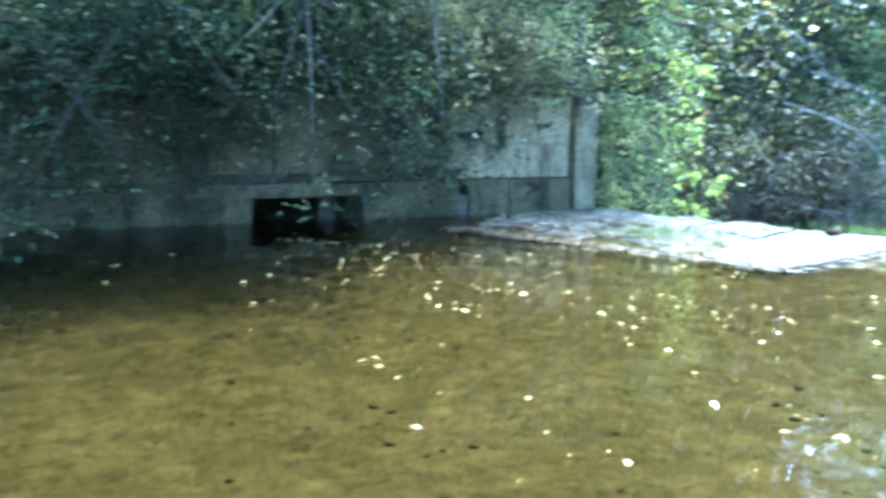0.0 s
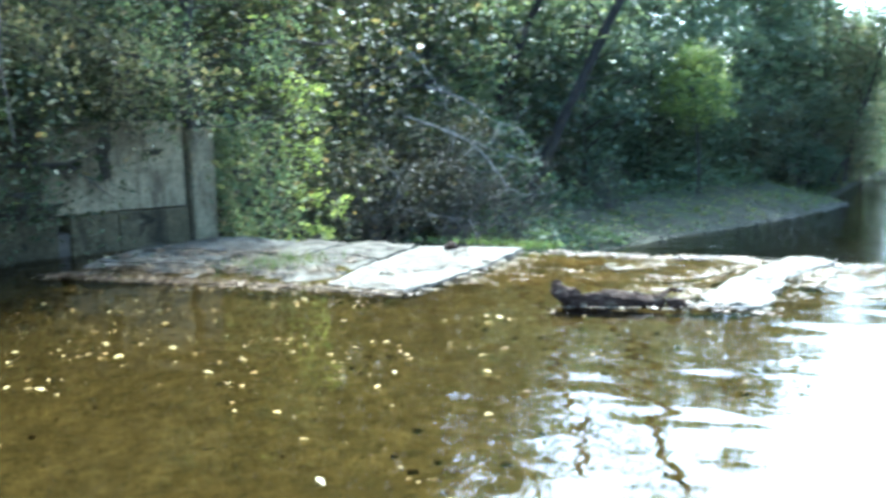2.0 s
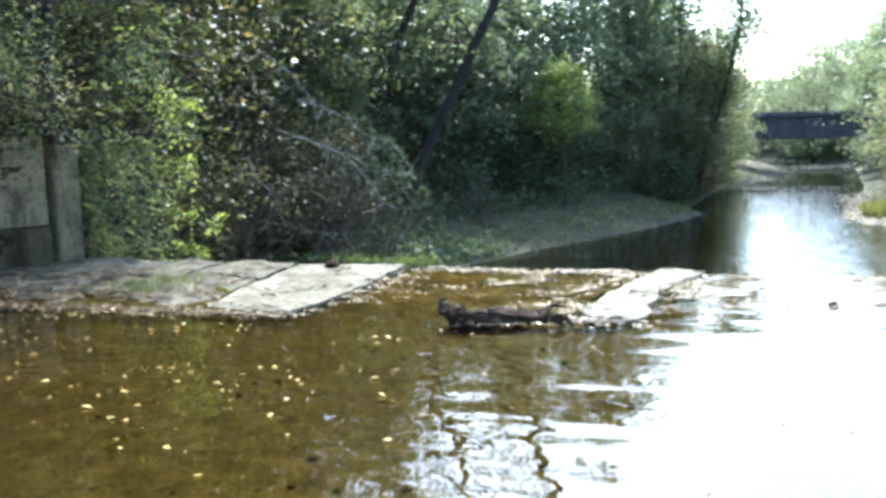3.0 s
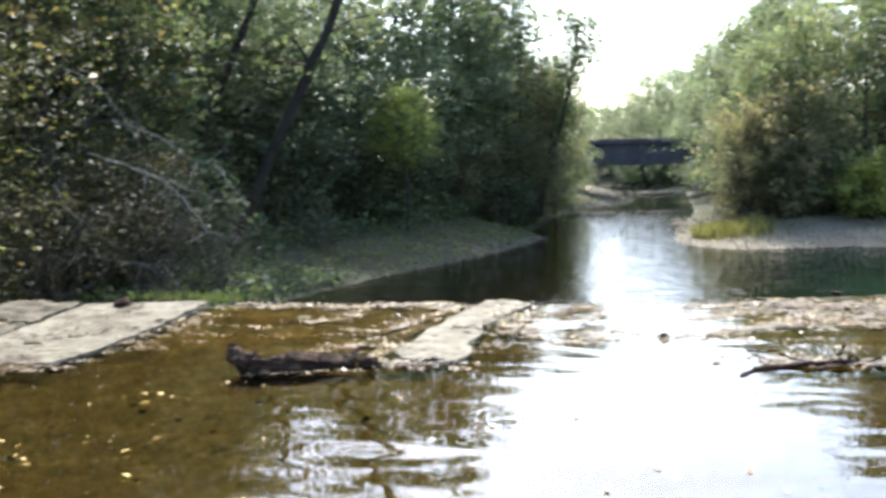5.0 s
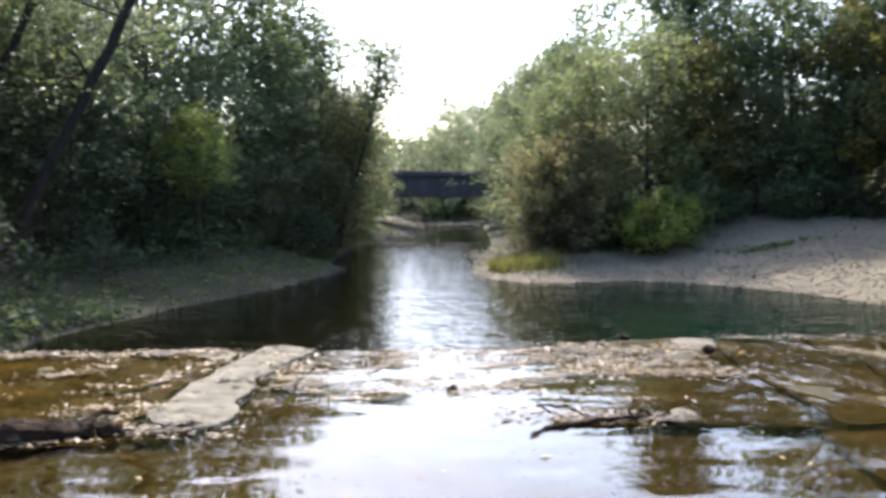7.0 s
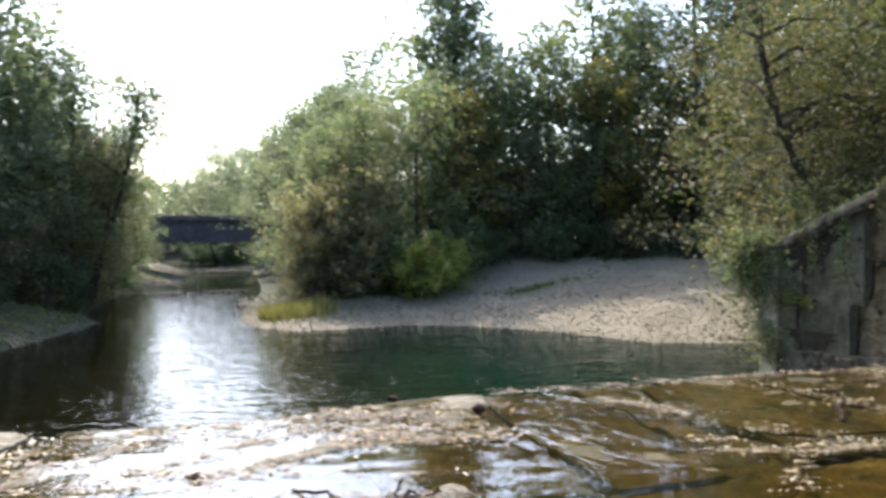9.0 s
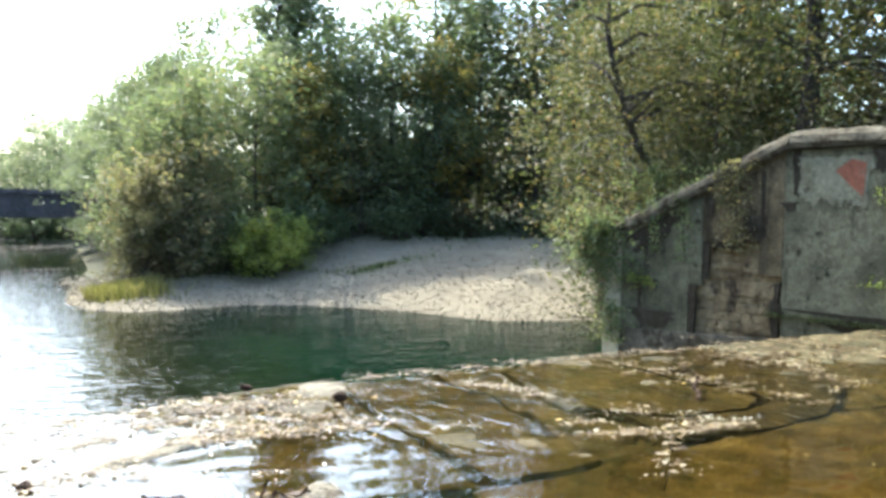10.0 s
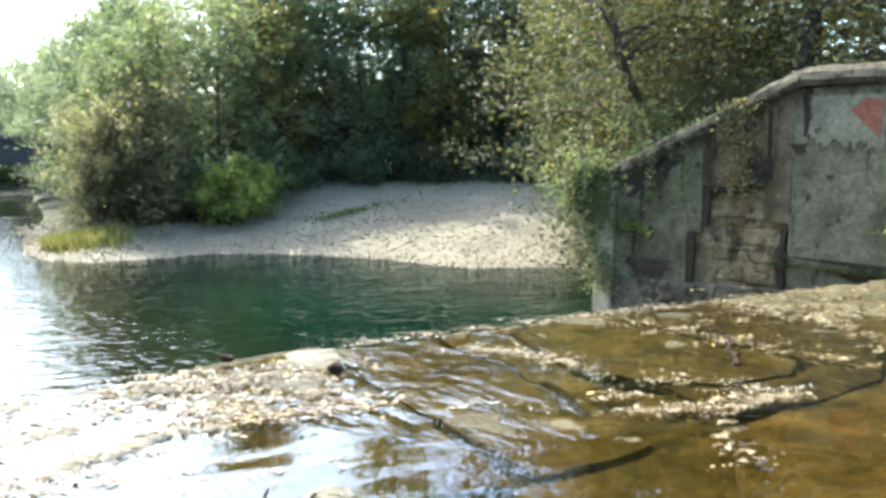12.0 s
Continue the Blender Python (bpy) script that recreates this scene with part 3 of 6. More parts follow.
slab([(-1.1, 6.6), (0.2, 6.7), (1.4, 6.75), (1.5, 8.0), (1.5, 9.5), (0.2, 9.45), (-0.78, 9.4), (-0.85, 8.5)], -0.034, M_WET, "", (0, 0.012), 0.034)
slab([(1.52, 6.75), (2.95, 6.5), (3.0, 7.05), (3.04, 7.68), (3.1, 9.0), (3.2, 10.15), (2.5, 10.05), (1.52, 9.6)], -0.026, M_WET, "", (0, 0.012), 0.03)
slab([(1.1, 8.3), (1.8, 8.05), (2.85, 8.08), (3.03, 8.75), (2.9, 9.3), (2.5, 9.75), (1.9, 9.7), (1.2, 9.3)], -0.012, M_DIRTY, "broken slab buried in drifted leaves", (0, 0.03), 0.06)
slab([(2.5, 9.5), (2.68, 9.28), (2.95, 9.2), (3.16, 9.5), (3.25, 9.95), (2.95, 10.05), (2.6, 9.85)], 0.008, M_SLAB, "pale corner of a slab at the weir's lip", (0.01, 0.01), 0.03)
# the right half: broken slabs with open joints, and the lower slabs before the step
for outline, top, tilt, uneven in (
    ([(3.11, 7.66), (3.1, 7.04), (3.1, 6.53), (3.5, 6.56), (3.98, 6.64), (4.08, 7.22), (3.88, 7.38), (3.62, 7.64), (3.35, 7.7)], -0.006, (0, 0.0), 0.022),
    ([(3.16, 7.84), (3.4, 7.88), (3.7, 7.8), (3.97, 7.53), (4.28, 8.0), (4.4, 8.9), (4.36, 9.5), (4.3, 10.1), (3.7, 10.15), (3.3, 10.12)], -0.055, (0, 0.008), 0.03),
    ([(4.16, 7.24), (4.06, 6.66), (4.85, 6.78), (5.0, 7.0), (4.98, 7.5), (4.7, 7.92), (4.36, 7.94)], -0.04, (0, 0.01), 0.04),
    ([(4.86, 8.45), (4.92, 8.9), (5.18, 9.9), (5.6, 10.2), (6.15, 10.42), (6.62, 10.46), (6.6, 9.69), (6.67, 9.02), (6.8, 8.4), (6.74, 7.88), (6.3, 7.58), (5.6, 7.66), (5.2, 7.9)], -0.012, (0, 0.005), 0.022),
    ([(4.42, 8.0), (4.76, 8.05), (4.8, 8.45), (4.85, 8.95), (5.1, 9.92), (5.5, 10.3), (4.4, 10.15), (4.44, 9.0)], -0.035, (0, 0.01), 0.045),
    ([(5.1, 7.06), (5.64, 6.92), (6.94, 7.17), (7.08, 7.28), (6.82, 7.72), (6.3, 7.48), (5.6, 7.54), (5.1, 7.72)], -0.026, (0, 0.01), 0.03),
    ([(6.72, 10.5), (8.56, 10.44), (8.56, 9.6), (8.45, 8.72), (8.15, 8.0), (7.22, 7.38), (6.94, 7.8), (6.97, 8.5), (6.8, 9.1)], -0.018, (0, 0.008), 0.03),
    ([(8.62, 10.46), (10.5, 10.58), (12.4, 10.7), (12.5, 9.0), (12.5, 7.25), (9.5, 7.2), (7.36, 7.3), (8.22, 7.94), (8.53, 8.7), (8.64, 9.6)], 0.006, (0.01, 0.01), 0.05),
    ([(2.75, 4.6), (3.6, 4.6), (4.02, 5.78), (4.08, 6.05), (4.58, 6.54), (4.84, 6.75), (3.98, 6.63), (3.5, 6.56), (3.1, 6.54), (2.9, 6.46)], -0.058, (0, 0.0), 0.02),
    ([(3.68, 4.6), (5.6, 4.7), (7.0, 4.7), (7.2, 5.9), (7.42, 7.23), (6.94, 7.16), (5.64, 6.92), (4.9, 6.77), (4.63, 6.53), (4.13, 6.03), (4.07, 5.76)], -0.062, (0, 0.0), 0.016),
    ([(7.08, 4.7), (9.5, 4.7), (12.5, 4.7), (12.5, 7.21), (9.5, 7.16), (7.46, 7.22), (7.24, 5.9)], -0.062, (0, 0.0), 0.016)):
    mx, my = sum(p[0] for p in outline) / len(outline), sum(p[1] for p in outline) / len(outline)
    slab([(mx + (x - mx) * 1.032, my + (y - my) * 1.032) for x, y in outline], top, M_WET, "", tilt, uneven)

RIDGES = [([(-4.4, 9.0), (-3.6, 9.0), (-3.0, 8.8)], 0.10), ([(-3.2, 7.95), (-2.95, 8.15), (-2.8, 8.7), (-2.6, 9.05), (-1.9, 9.17)], 0.10), ([(-2.45, 7.4), (-2.2, 7.85), (-2.0, 8.3), (-1.8, 9.1)], 0.10), ([(-2.08, 6.4), (-2.1, 6.9), (-2.25, 7.25)], 0.12), ([(-1.15, 7.6), (-1.05, 8.3), (-0.85, 8.85)], 0.09), ([(-0.95, 7.6), (-0.75, 8.0), (-0.4, 8.4), (0.0, 8.9)], 0.16), ([(-0.6, 8.95), (0.3, 9.05), (1.0, 9.25), (2.0, 9.7)], 0.12), ([(0.2, 7.3), (0.7, 7.7), (1.3, 8.1), (2.0, 8.2)], 0.11), ([(-0.6, 7.1), (-0.1, 7.6), (0.5, 8.3), (1.2, 8.8)], 0.12)]
rg = random.Random(14)


def ridge(points, width):
    """A ragged strip of silt and broken concrete that just breaks the water."""
    left, right = [], []
    for (x0, y0), (x1, y1) in zip(points, points[1:]):
        n = max(2, int(math.hypot(x1 - x0, y1 - y0) / 0.16))
        nx, ny = -(y1 - y0) / math.hypot(x1 - x0, y1 - y0), (x1 - x0) / math.hypot(x1 - x0, y1 - y0)
        for i in range(n):
            q = i / n
            x, y = x0 + (x1 - x0) * q, y0 + (y1 - y0) * q
            a, b = width * rg.uniform(0.35, 1.3), width * rg.uniform(0.35, 1.3)
            left.append((x + nx * a, y + ny * a))
            right.append((x - nx * b, y - ny * b))
    slab(left + right[::-1], -0.006, M_SLAB, "ragged ridge of silt breaking the water", (0, 0), 0.026)


for points, width in RIDGES:
    ridge(points, width)


# ---- left bank wall ----
def along_left(s, off=0.0):
    """A point s metres upstream along the left wall's face, off metres out over the water."""
    d = Vector((-0.320, -0.947))
    n = Vector((0.947, -0.320))
    p = Vector((-9.74, 8.38)) + d * s + n * off
    return p.x, p.y


def wall_piece(place, s0, s1, z0, z1, out, back, material, parent, name="panel", label="", bevel=0.012, z1b=None):
    """A block of wall between two stations, its face out metres proud."""
    bm = bmesh.new()
    zs = (z1, z1 if z1b is None else z1b)
    v = []
    for s, zt in ((s0, zs[0]), (s1, zs[1])):
        for off in (out, back):
            for z in (z0, zt):
                v.append(bm.verts.new((*place(s, off), z)))
    for q in ((0, 4, 5, 1), (2, 3, 7, 6), (1, 5, 7, 3), (0, 2, 6, 4), (0, 1, 3, 2), (4, 6, 7, 5)):
        bm.faces.new([v[k] for k in q])
    bmesh.ops.recalc_face_normals(bm, faces=bm.faces)
    bmesh.ops.bevel(bm, geom=bm.edges[:], offset=bevel, segments=1, affect="EDGES")
    return part(name, bm, material, parent, label)


wall_w = thing("wall_west", "old stained concrete bank wall with a culvert opening", "wall", kind="structure")
L = along_left
# all but the upper end panel use the plaster darkened for tree shade
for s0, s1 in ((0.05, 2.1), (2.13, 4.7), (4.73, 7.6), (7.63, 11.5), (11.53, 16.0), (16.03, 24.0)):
    wall_piece(L, s0, s1, 0.55, 1.78, 0.0, -0.5, M_STAINED if s0 < 2 else M_SHADED_PLASTER, wall_w)
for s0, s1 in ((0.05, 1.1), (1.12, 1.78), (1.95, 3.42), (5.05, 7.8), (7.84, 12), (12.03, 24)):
    wall_piece(L, s0, s1, -0.6, 0.53, 0.06, -0.5, M_SHADED_PLASTER, wall_w)
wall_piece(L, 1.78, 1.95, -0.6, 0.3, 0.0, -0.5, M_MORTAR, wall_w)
wall_piece(L, 3.42, 5.05, 0.34, 0.53, 0.06, -0.5, M_SHADED_PLASTER, wall_w, "lintel")
wall_piece(L, 3.2, 5.25, -0.6, 0.6, -2.2, -2.4, M_MORTAR, wall_w, "culvert_back")
wall_piece(L, 3.2, 3.42, -0.6, 0.55, -0.5, -2.2, M_MORTAR, wall_w, "culvert_side")
wall_piece(L, 5.05, 5.25, -0.6, 0.55, -0.5, -2.2, M_MORTAR, wall_w, "culvert_side")
wall_piece(L, 3.2, 5.25, 0.56, 0.7, -0.5, -2.4, M_MORTAR, wall_w, "culvert_roof")
wall_piece(L, -0.44, -0.07, -0.6, 1.66, 0.05, -0.5, M_STAINED, wall_w, "pillar", "weathered concrete pillar at the wall's end", 0.03)
wall_piece(L, -0.08, 0.07, -0.6, 1.72, -0.22, -0.5, M_CRUST, wall_w, "crack")

# ---- right bank wall ----
RD = Vector((11.30 - 12.05, 16.35 - 12.12)).normalized()


def along_right(s, off=0.0):
    """A point s metres downstream along the right wall's face, off metres out over the water."""
    p = Vector((12.05, 12.12)) + RD * s + Vector((-RD.y, RD.x)) * off
    return p.x, p.y


wall_e = thing("wall_east", "tall plastered wing wall with a sloping rounded coping", "wall", kind="structure")
R = along_right


def rake(s):
    return 2.86 if s < 0.2 else 2.86 - 0.425 * (s - 0.2)


wall_piece(R, -12, -1.60, -0.6, 2.86, 0.0, -0.5, M_PLASTER, wall_e, bevel=0.004)
wall_piece(R, -1.594, 0.28, 0.90, 2.86, -0.004, -0.5, M_PLASTER, wall_e, bevel=0.004, z1b=rake(0.28))
wall_piece(R, 0.286, 0.74, 0.72, rake(0.286), 0.006, -0.5, M_BROWNED, wall_e, bevel=0.004, z1b=rake(0.74))
wall_piece(R, -1.594, 0.28, -0.6, 0.894, 0.008, -0.5, M_PLASTER, wall_e, bevel=0.004)
wall_piece(R, 0.746, 1.92, 1.28, rake(0.746), -0.012, -0.5, M_BROWNED, wall_e, bevel=0.004, z1b=rake(1.92))
wall_piece(R, 1.926, 2.2, 0.45, rake(1.926), 0.0, -0.5, M_PLASTER, wall_e, bevel=0.004, z1b=rake(2.2))
wall_piece(R, 2.206, 3.85, -0.5, rake(2.206), 0.006, -0.5, M_PLASTER, wall_e, bevel=0.004, z1b=rake(3.85))
wall_piece(R, 3.87, 4.32, -3.2, rake(3.87), 0.04, -0.5, M_CREAM, wall_e, "pier", "pale concrete pier at the wall's lower end", 0.04, z1b=rake(4.32))
wall_piece(R, 0.30, 3.85, -3.2, -0.36, 0.05, -0.5, M_DIRTY, wall_e, "footing", "grey concrete footing block", 0.02, z1b=-0.52)
recess = wall_piece(R, 0.28, 2.22, -0.5, 1.3, -0.13, -0.5, M_STONE, wall_e, "recess_back", "dark mortar behind fallen plaster")


def rounded_coping(s0, s1, za, zb, parent):
    """A length of half-round coping."""
    prof = [(0.10, 0.0), (0.15, 0.08), (0.13, 0.19), (0.04, 0.27), (-0.14, 0.30), (-0.38, 0.28), (-0.55, 0.18), (-0.58, 0.0)]
    k = 5
    v = []
    for i in range(k):
        q = i / (k - 1)
        s, z = s0 + (s1 - s0) * q, za + (zb - za) * q
        for o, h in prof:
            j = 0.012 * math.sin(7 * s + 9 * h) + 0.008 * math.sin(19 * s)
            v.append((*R(s, o + j), z + h + j * (h > 0.05)))
    n = len(prof)
    f = [(i * n + a, i * n + (a + 1) % n, (i + 1) * n + (a + 1) % n, (i + 1) * n + a) for i in range(k - 1) for a in range(n)]
    f += [tuple(reversed(range(n))), tuple(range((k - 1) * n, k * n))]
    return part("coping_stone", (v, f), M_DIRTY, parent)


for a, b in ((-12, -6.5), (-6.49, -3.6), (-3.59, -1.4), (-1.39, 0.14)):
    rounded_coping(a, b, 2.865, 2.865, wall_e)
for a, b in ((0.16, 1.25), (1.26, 2.7), (2.71, 4.4)):
    rounded_coping(a, b, rake(a) + 0.005, rake(b) + 0.005, wall_e)

# rubble that shows where the plaster fell
rr = random.Random(9)


def rubble(lo, hi, z0, z1):
    """Rough coursed stones between two stations."""
    z = z0
    while z < z1 - 0.04:
        h = rr.uniform(0.09, 0.24)
        if z1 - z - h < 0.08:
            h = z1 - z
        s = lo
        while s < hi - 0.02:
            w = rr.uniform(0.18, 0.62)
            if hi - s - w < 0.15:
                w = hi - s
            bm = bmesh.new()
            c = [(s, z), (s + w - 0.004, z), (s + w - 0.004, z + h - 0.005), (s, z + h - 0.005)]
            ring = []
            for k in range(4):
                (a0, b0), (a1, b1) = c[k], c[(k + 1) % 4]
                for q in (0.12, 0.5, 0.88):
                    ring.append((a0 + (a1 - a0) * q + rr.uniform(-0.03, 0.03), b0 + (b1 - b0) * q + rr.uniform(-0.03, 0.03)))
            mid_a, mid_b, out = s + w / 2, z + h / 2, rr.uniform(-0.115, -0.06)
            base = [bm.verts.new((*R(a, -0.2), b)) for a, b in ring]
            face = [bm.verts.new((*R(a, out - 0.016), b)) for a, b in ring]
            top = [bm.verts.new((*R(mid_a + (a - mid_a) * 0.8, out + rr.uniform(-0.01, 0.012)), mid_b + (b - mid_b) * 0.8)) for a, b in ring]
            for x, y in ((base, face), (face, top)):
                for k in range(12):
                    bm.faces.new((x[k], x[(k + 1) % 12], y[(k + 1) % 12], y[k]))
            bm.faces.new(top)
            bmesh.ops.recalc_face_normals(bm, faces=bm.faces)
            part("stone", bm, M_STONE, recess)
            s += w
        z += h


rubble(0.31, 2.19, -0.48, 0.58)
rubble(0.78, 1.9, 0.60, 1.26)
# a patch of red paint; the paler plaster under it follows with the stains
bm = bmesh.new()
tri = [(-1.12, 2.6), (-0.88, 2.66), (-0.62, 2.48), (-0.86, 2.25), (-1.08, 2.06)]
fr = [bm.verts.new((*R(a, 0.024), b)) for a, b in tri]
bk = [bm.verts.new((*R(a, 0.0), b)) for a, b in tri]
bm.faces.new(fr)
bm.faces.new(bk[::-1])
for i in range(5):
    bm.faces.new((fr[i], fr[i - 1], bk[i - 1], bk[i]))
bmesh.ops.recalc_face_normals(bm, faces=bm.faces)
part("paint_patch", bm, M_RED, wall_e, "faded red painted patch")


def stain(s0, s1, z0, z1, seed, slope=0.0, place=along_right, wall=wall_e, name="stain", material=M_CRUST, label="black crust of dried algae", narrow=0.45):
    """A thin patch with a ragged outline, such as the black crust left by running water."""
    q = random.Random(seed)
    w, h = s1 - s0, z1 - z0
    n, k = max(3, int(w / 0.06)), max(3, int(h / 0.06))
    ring = [(i / n, 1.0) for i in range(n)] + [(1.0, 1 - i / k) for i in range(k)] + [(1 - i / n, 0.0) for i in range(n)] + [(0.0, i / k) for i in range(k)]
    edge = []
    for u, v in ring:
        taper = 1 - narrow + narrow * v
        u = 0.5 + (u - 0.5) * taper * q.uniform(1.1 - 1.2 * narrow, 1.12)
        v = v * q.uniform(0.94, 1.0) + (1 - v) * q.uniform(-0.1, 0.16)
        edge.append((s0 + w * u, z0 + h * v + slope * w * u))
    v = [(*place(a, 0.010 + o), b) for o in (0.004, -0.06) for a, b in edge]
    m = len(edge)
    f = [tuple(range(m)), tuple(reversed(range(m, 2 * m)))] + [(i, (i + 1) % m, m + (i + 1) % m, m + i) for i in range(m)]
    part(name, (v, f), material, wall, label)


stain(-1.2, 0.03, 1.95, 2.74, 33, name="render_patch", material=M_PALE, label="pale flaking render patch", narrow=0.12)
stain(-4.5, -1.6, 2.5, 2.86, 27)
stain(-5.0, 0.26, -0.15, 0.2, 28)
stain(0.5, 1.1, 1.3, 1.75, 29)
stain(2.3, 3.7, -0.45, -0.1, 30)
stain(3.3, 3.42, -0.3, 0.5, 31)
stain(2.02, 2.22, -0.48, 0.5, 21, 0.0)
stain(0.29, 0.52, -0.46, 0.3, 22, 0.0)
stain(0.32, 0.44, 0.1, 0.62, 23, 0.0)
stain(1.72, 1.92, 0.62, 1.26, 24, 0.0)
stain(0.9, 1.9, 1.14, 1.27, 25, 0.0)
stain(-0.02, 0.16, 2.1, 2.84, 1)
stain(0.0, 0.35, 1.82, 1.98, 2)
stain(2.25, 3.8, 1.45, 1.93, 3, -0.425)
stain(0.62, 0.73, 1.4, 2.55, 4)
stain(1.6, 1.9, 1.75, 2.15, 5, -0.425)
stain(-1.5, -1.2, 2.45, 2.84, 6)
stain(1.1, 1.36, 0.95, 1.76, 7, 0.0, along_left, wall_w)
stain(1.5, 2.05, 1.1, 1.22, 8, 0.0, along_left, wall_w)
stain(2.6, 3.1, 1.0, 1.76, 9, 0.0, along_left, wall_w)
stain(0.35, 0.7, 1.3, 1.38, 10, 0.0, along_left, wall_w)
stain(1.6, 3.5, 0.5, 0.72, 12, 0.0, along_left, wall_w)
stain(3.4, 6.5, 0.5, 0.68, 13, 0.0, along_left, wall_w)

# ---- bridge ----
bridge = thing("road_bridge", "dark flat girder bridge over the river", "bridge", at=(3, 85, 0))


def box(x0, x1, y0, y1, z0, z1, bevel=0.02):
    bm = bmesh.new()
    bmesh.ops.create_cube(bm, size=1, matrix=Matrix.LocRotScale(((x0 + x1) / 2, (y0 + y1) / 2, (z0 + z1) / 2), None, (x1 - x0, y1 - y0, z1 - z0)))
    bmesh.ops.bevel(bm, geom=bm.edges[:], offset=bevel, segments=1, affect="EDGES")
    return bm


part("deck", box(-16, 18, -2.6, 2.6, 2.35, 2.66), M_IRON, bridge)
for y in (-2.2, 2.2):
    girder = part("girder", box(-12, 14, y - 0.2, y + 0.2, 0.45, 2.35), M_IRON, bridge)
    for k in range(9):
        part("stiffener", box(-11 + k * 2.9, -10.9 + k * 2.9, y - 0.3, y - 0.19, 0.5, 2.3, 0.01), M_IRON, girder)
    part("kerb", box(-16, 18, y - 0.25, y + 0.25, 2.66, 2.78), M_IRON, bridge)
for k in range(16):
    part("post", box(-15 + k * 2.1, -14.88 + k * 2.1, -2.26, -2.14, 2.78, 2.92, 0.01), M_IRON, bridge)
part("abutment", box(-13, -6.2, -3.2, 3.2, -4.2, 0.45, 0.05), M_DIRTY, bridge)
part("abutment", box(5.2, 15, -3.2, 3.2, -4.2, 0.45, 0.05), M_DIRTY, bridge)

# ---- plants ----
def zg(x, y):
    return float(ground_height(np.array([x]), np.array([y]))[0])


P_OAK = plant("tree", "tall broadleaved tree in dark green leaf", "tree", "riverside trees", 11, 14, 4.2, 0.12, 5000, 0.3, M_BARK, M_LEAF_MID, limbs=28, radius=0.2, clump=0.85, dense=0.2)
P_ASH = plant("tree", "tall slender tree in olive green leaf", "tree", "riverside trees", 12, 15, 3.6, 0.12, 7000, 0.24, M_BARK, M_LEAF_OLIVE, limbs=30, radius=0.17, clump=0.8, up=0.8, dense=0.2)
P_POPLAR = plant("tree", "narrow upright tree with dark crown", "tree", "riverside trees", 13, 16, 2.3, 0.12, 7500, 0.22, M_BARK, M_LEAF_MID, limbs=32, radius=0.18, clump=0.6, up=1.2, dense=0.15)
P_ALDER = plant("tree", "young tree with yellowing open crown", "tree", "riverside trees", 14, 9, 2.7, 0.06, 5600, 0.2, M_BARK, M_LEAF_OLIVE, limbs=28, radius=0.1, clump=0.6, up=0.9, dense=0.15)
P_BUSH = plant("shrub", "dense dark green bankside shrub", "shrub", "bankside shrubs", 15, 3.2, 2.0, 0.05, 2850, 0.228, M_BARK, M_LEAF_DARK, limbs=28, radius=0.05, stems=4, clump=0.45, up=0.6)
P_WILLOW = plant("shrub", "grey-green and brown willow bush", "shrub", "bankside shrubs", 16, 4.2, 2.0, 0.05, 5000, 0.15, M_BARK, M_LEAF_BROWN, limbs=28, radius=0.05, stems=5, clump=0.45, up=1.0)
P_LIME = plant("shrub", "bright lime green leafy shrub", "shrub", "bankside shrubs", 17, 3.0, 1.7, 0.05, 4500, 0.14, M_BARK, M_LEAF_LIME, limbs=24, radius=0.04, stems=3, clump=0.4, up=0.8)
P_FRESH = plant("tree", "young tree with a fresh light green crown", "tree", "riverside trees", 47, 6.4, 1.7, 0.45, 4200, 0.15, M_BARK, M_LEAF_LIME, limbs=22, radius=0.07, clump=0.45, up=0.7)
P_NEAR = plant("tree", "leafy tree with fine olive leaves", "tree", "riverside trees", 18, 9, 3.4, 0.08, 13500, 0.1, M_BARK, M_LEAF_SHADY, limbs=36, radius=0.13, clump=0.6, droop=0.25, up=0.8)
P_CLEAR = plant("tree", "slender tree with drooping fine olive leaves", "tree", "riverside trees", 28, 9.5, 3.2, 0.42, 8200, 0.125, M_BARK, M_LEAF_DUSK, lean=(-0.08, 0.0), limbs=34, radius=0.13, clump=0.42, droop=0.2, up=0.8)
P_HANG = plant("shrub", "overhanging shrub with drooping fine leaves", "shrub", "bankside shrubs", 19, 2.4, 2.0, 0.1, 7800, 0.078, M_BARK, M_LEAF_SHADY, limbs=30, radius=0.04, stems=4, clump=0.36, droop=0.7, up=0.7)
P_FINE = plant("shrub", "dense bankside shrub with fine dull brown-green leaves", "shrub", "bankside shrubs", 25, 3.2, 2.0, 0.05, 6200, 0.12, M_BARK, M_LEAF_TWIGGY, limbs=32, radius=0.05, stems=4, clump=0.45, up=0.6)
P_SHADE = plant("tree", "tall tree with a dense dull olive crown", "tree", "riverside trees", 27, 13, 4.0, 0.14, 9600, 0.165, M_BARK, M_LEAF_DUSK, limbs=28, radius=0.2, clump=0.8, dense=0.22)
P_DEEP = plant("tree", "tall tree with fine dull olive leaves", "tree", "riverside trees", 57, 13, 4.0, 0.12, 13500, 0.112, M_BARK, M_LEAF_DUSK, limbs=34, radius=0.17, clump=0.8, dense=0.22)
P_PALE = plant("tree", "full tree with a crown paled as by haze", "tree", "riverside trees", 37, 12, 3.8, 0.06, 6000, 0.245, M_BARK, M_LEAF_HAZED, limbs=32, radius=0.17, clump=0.85, up=0.7, dense=0.25)
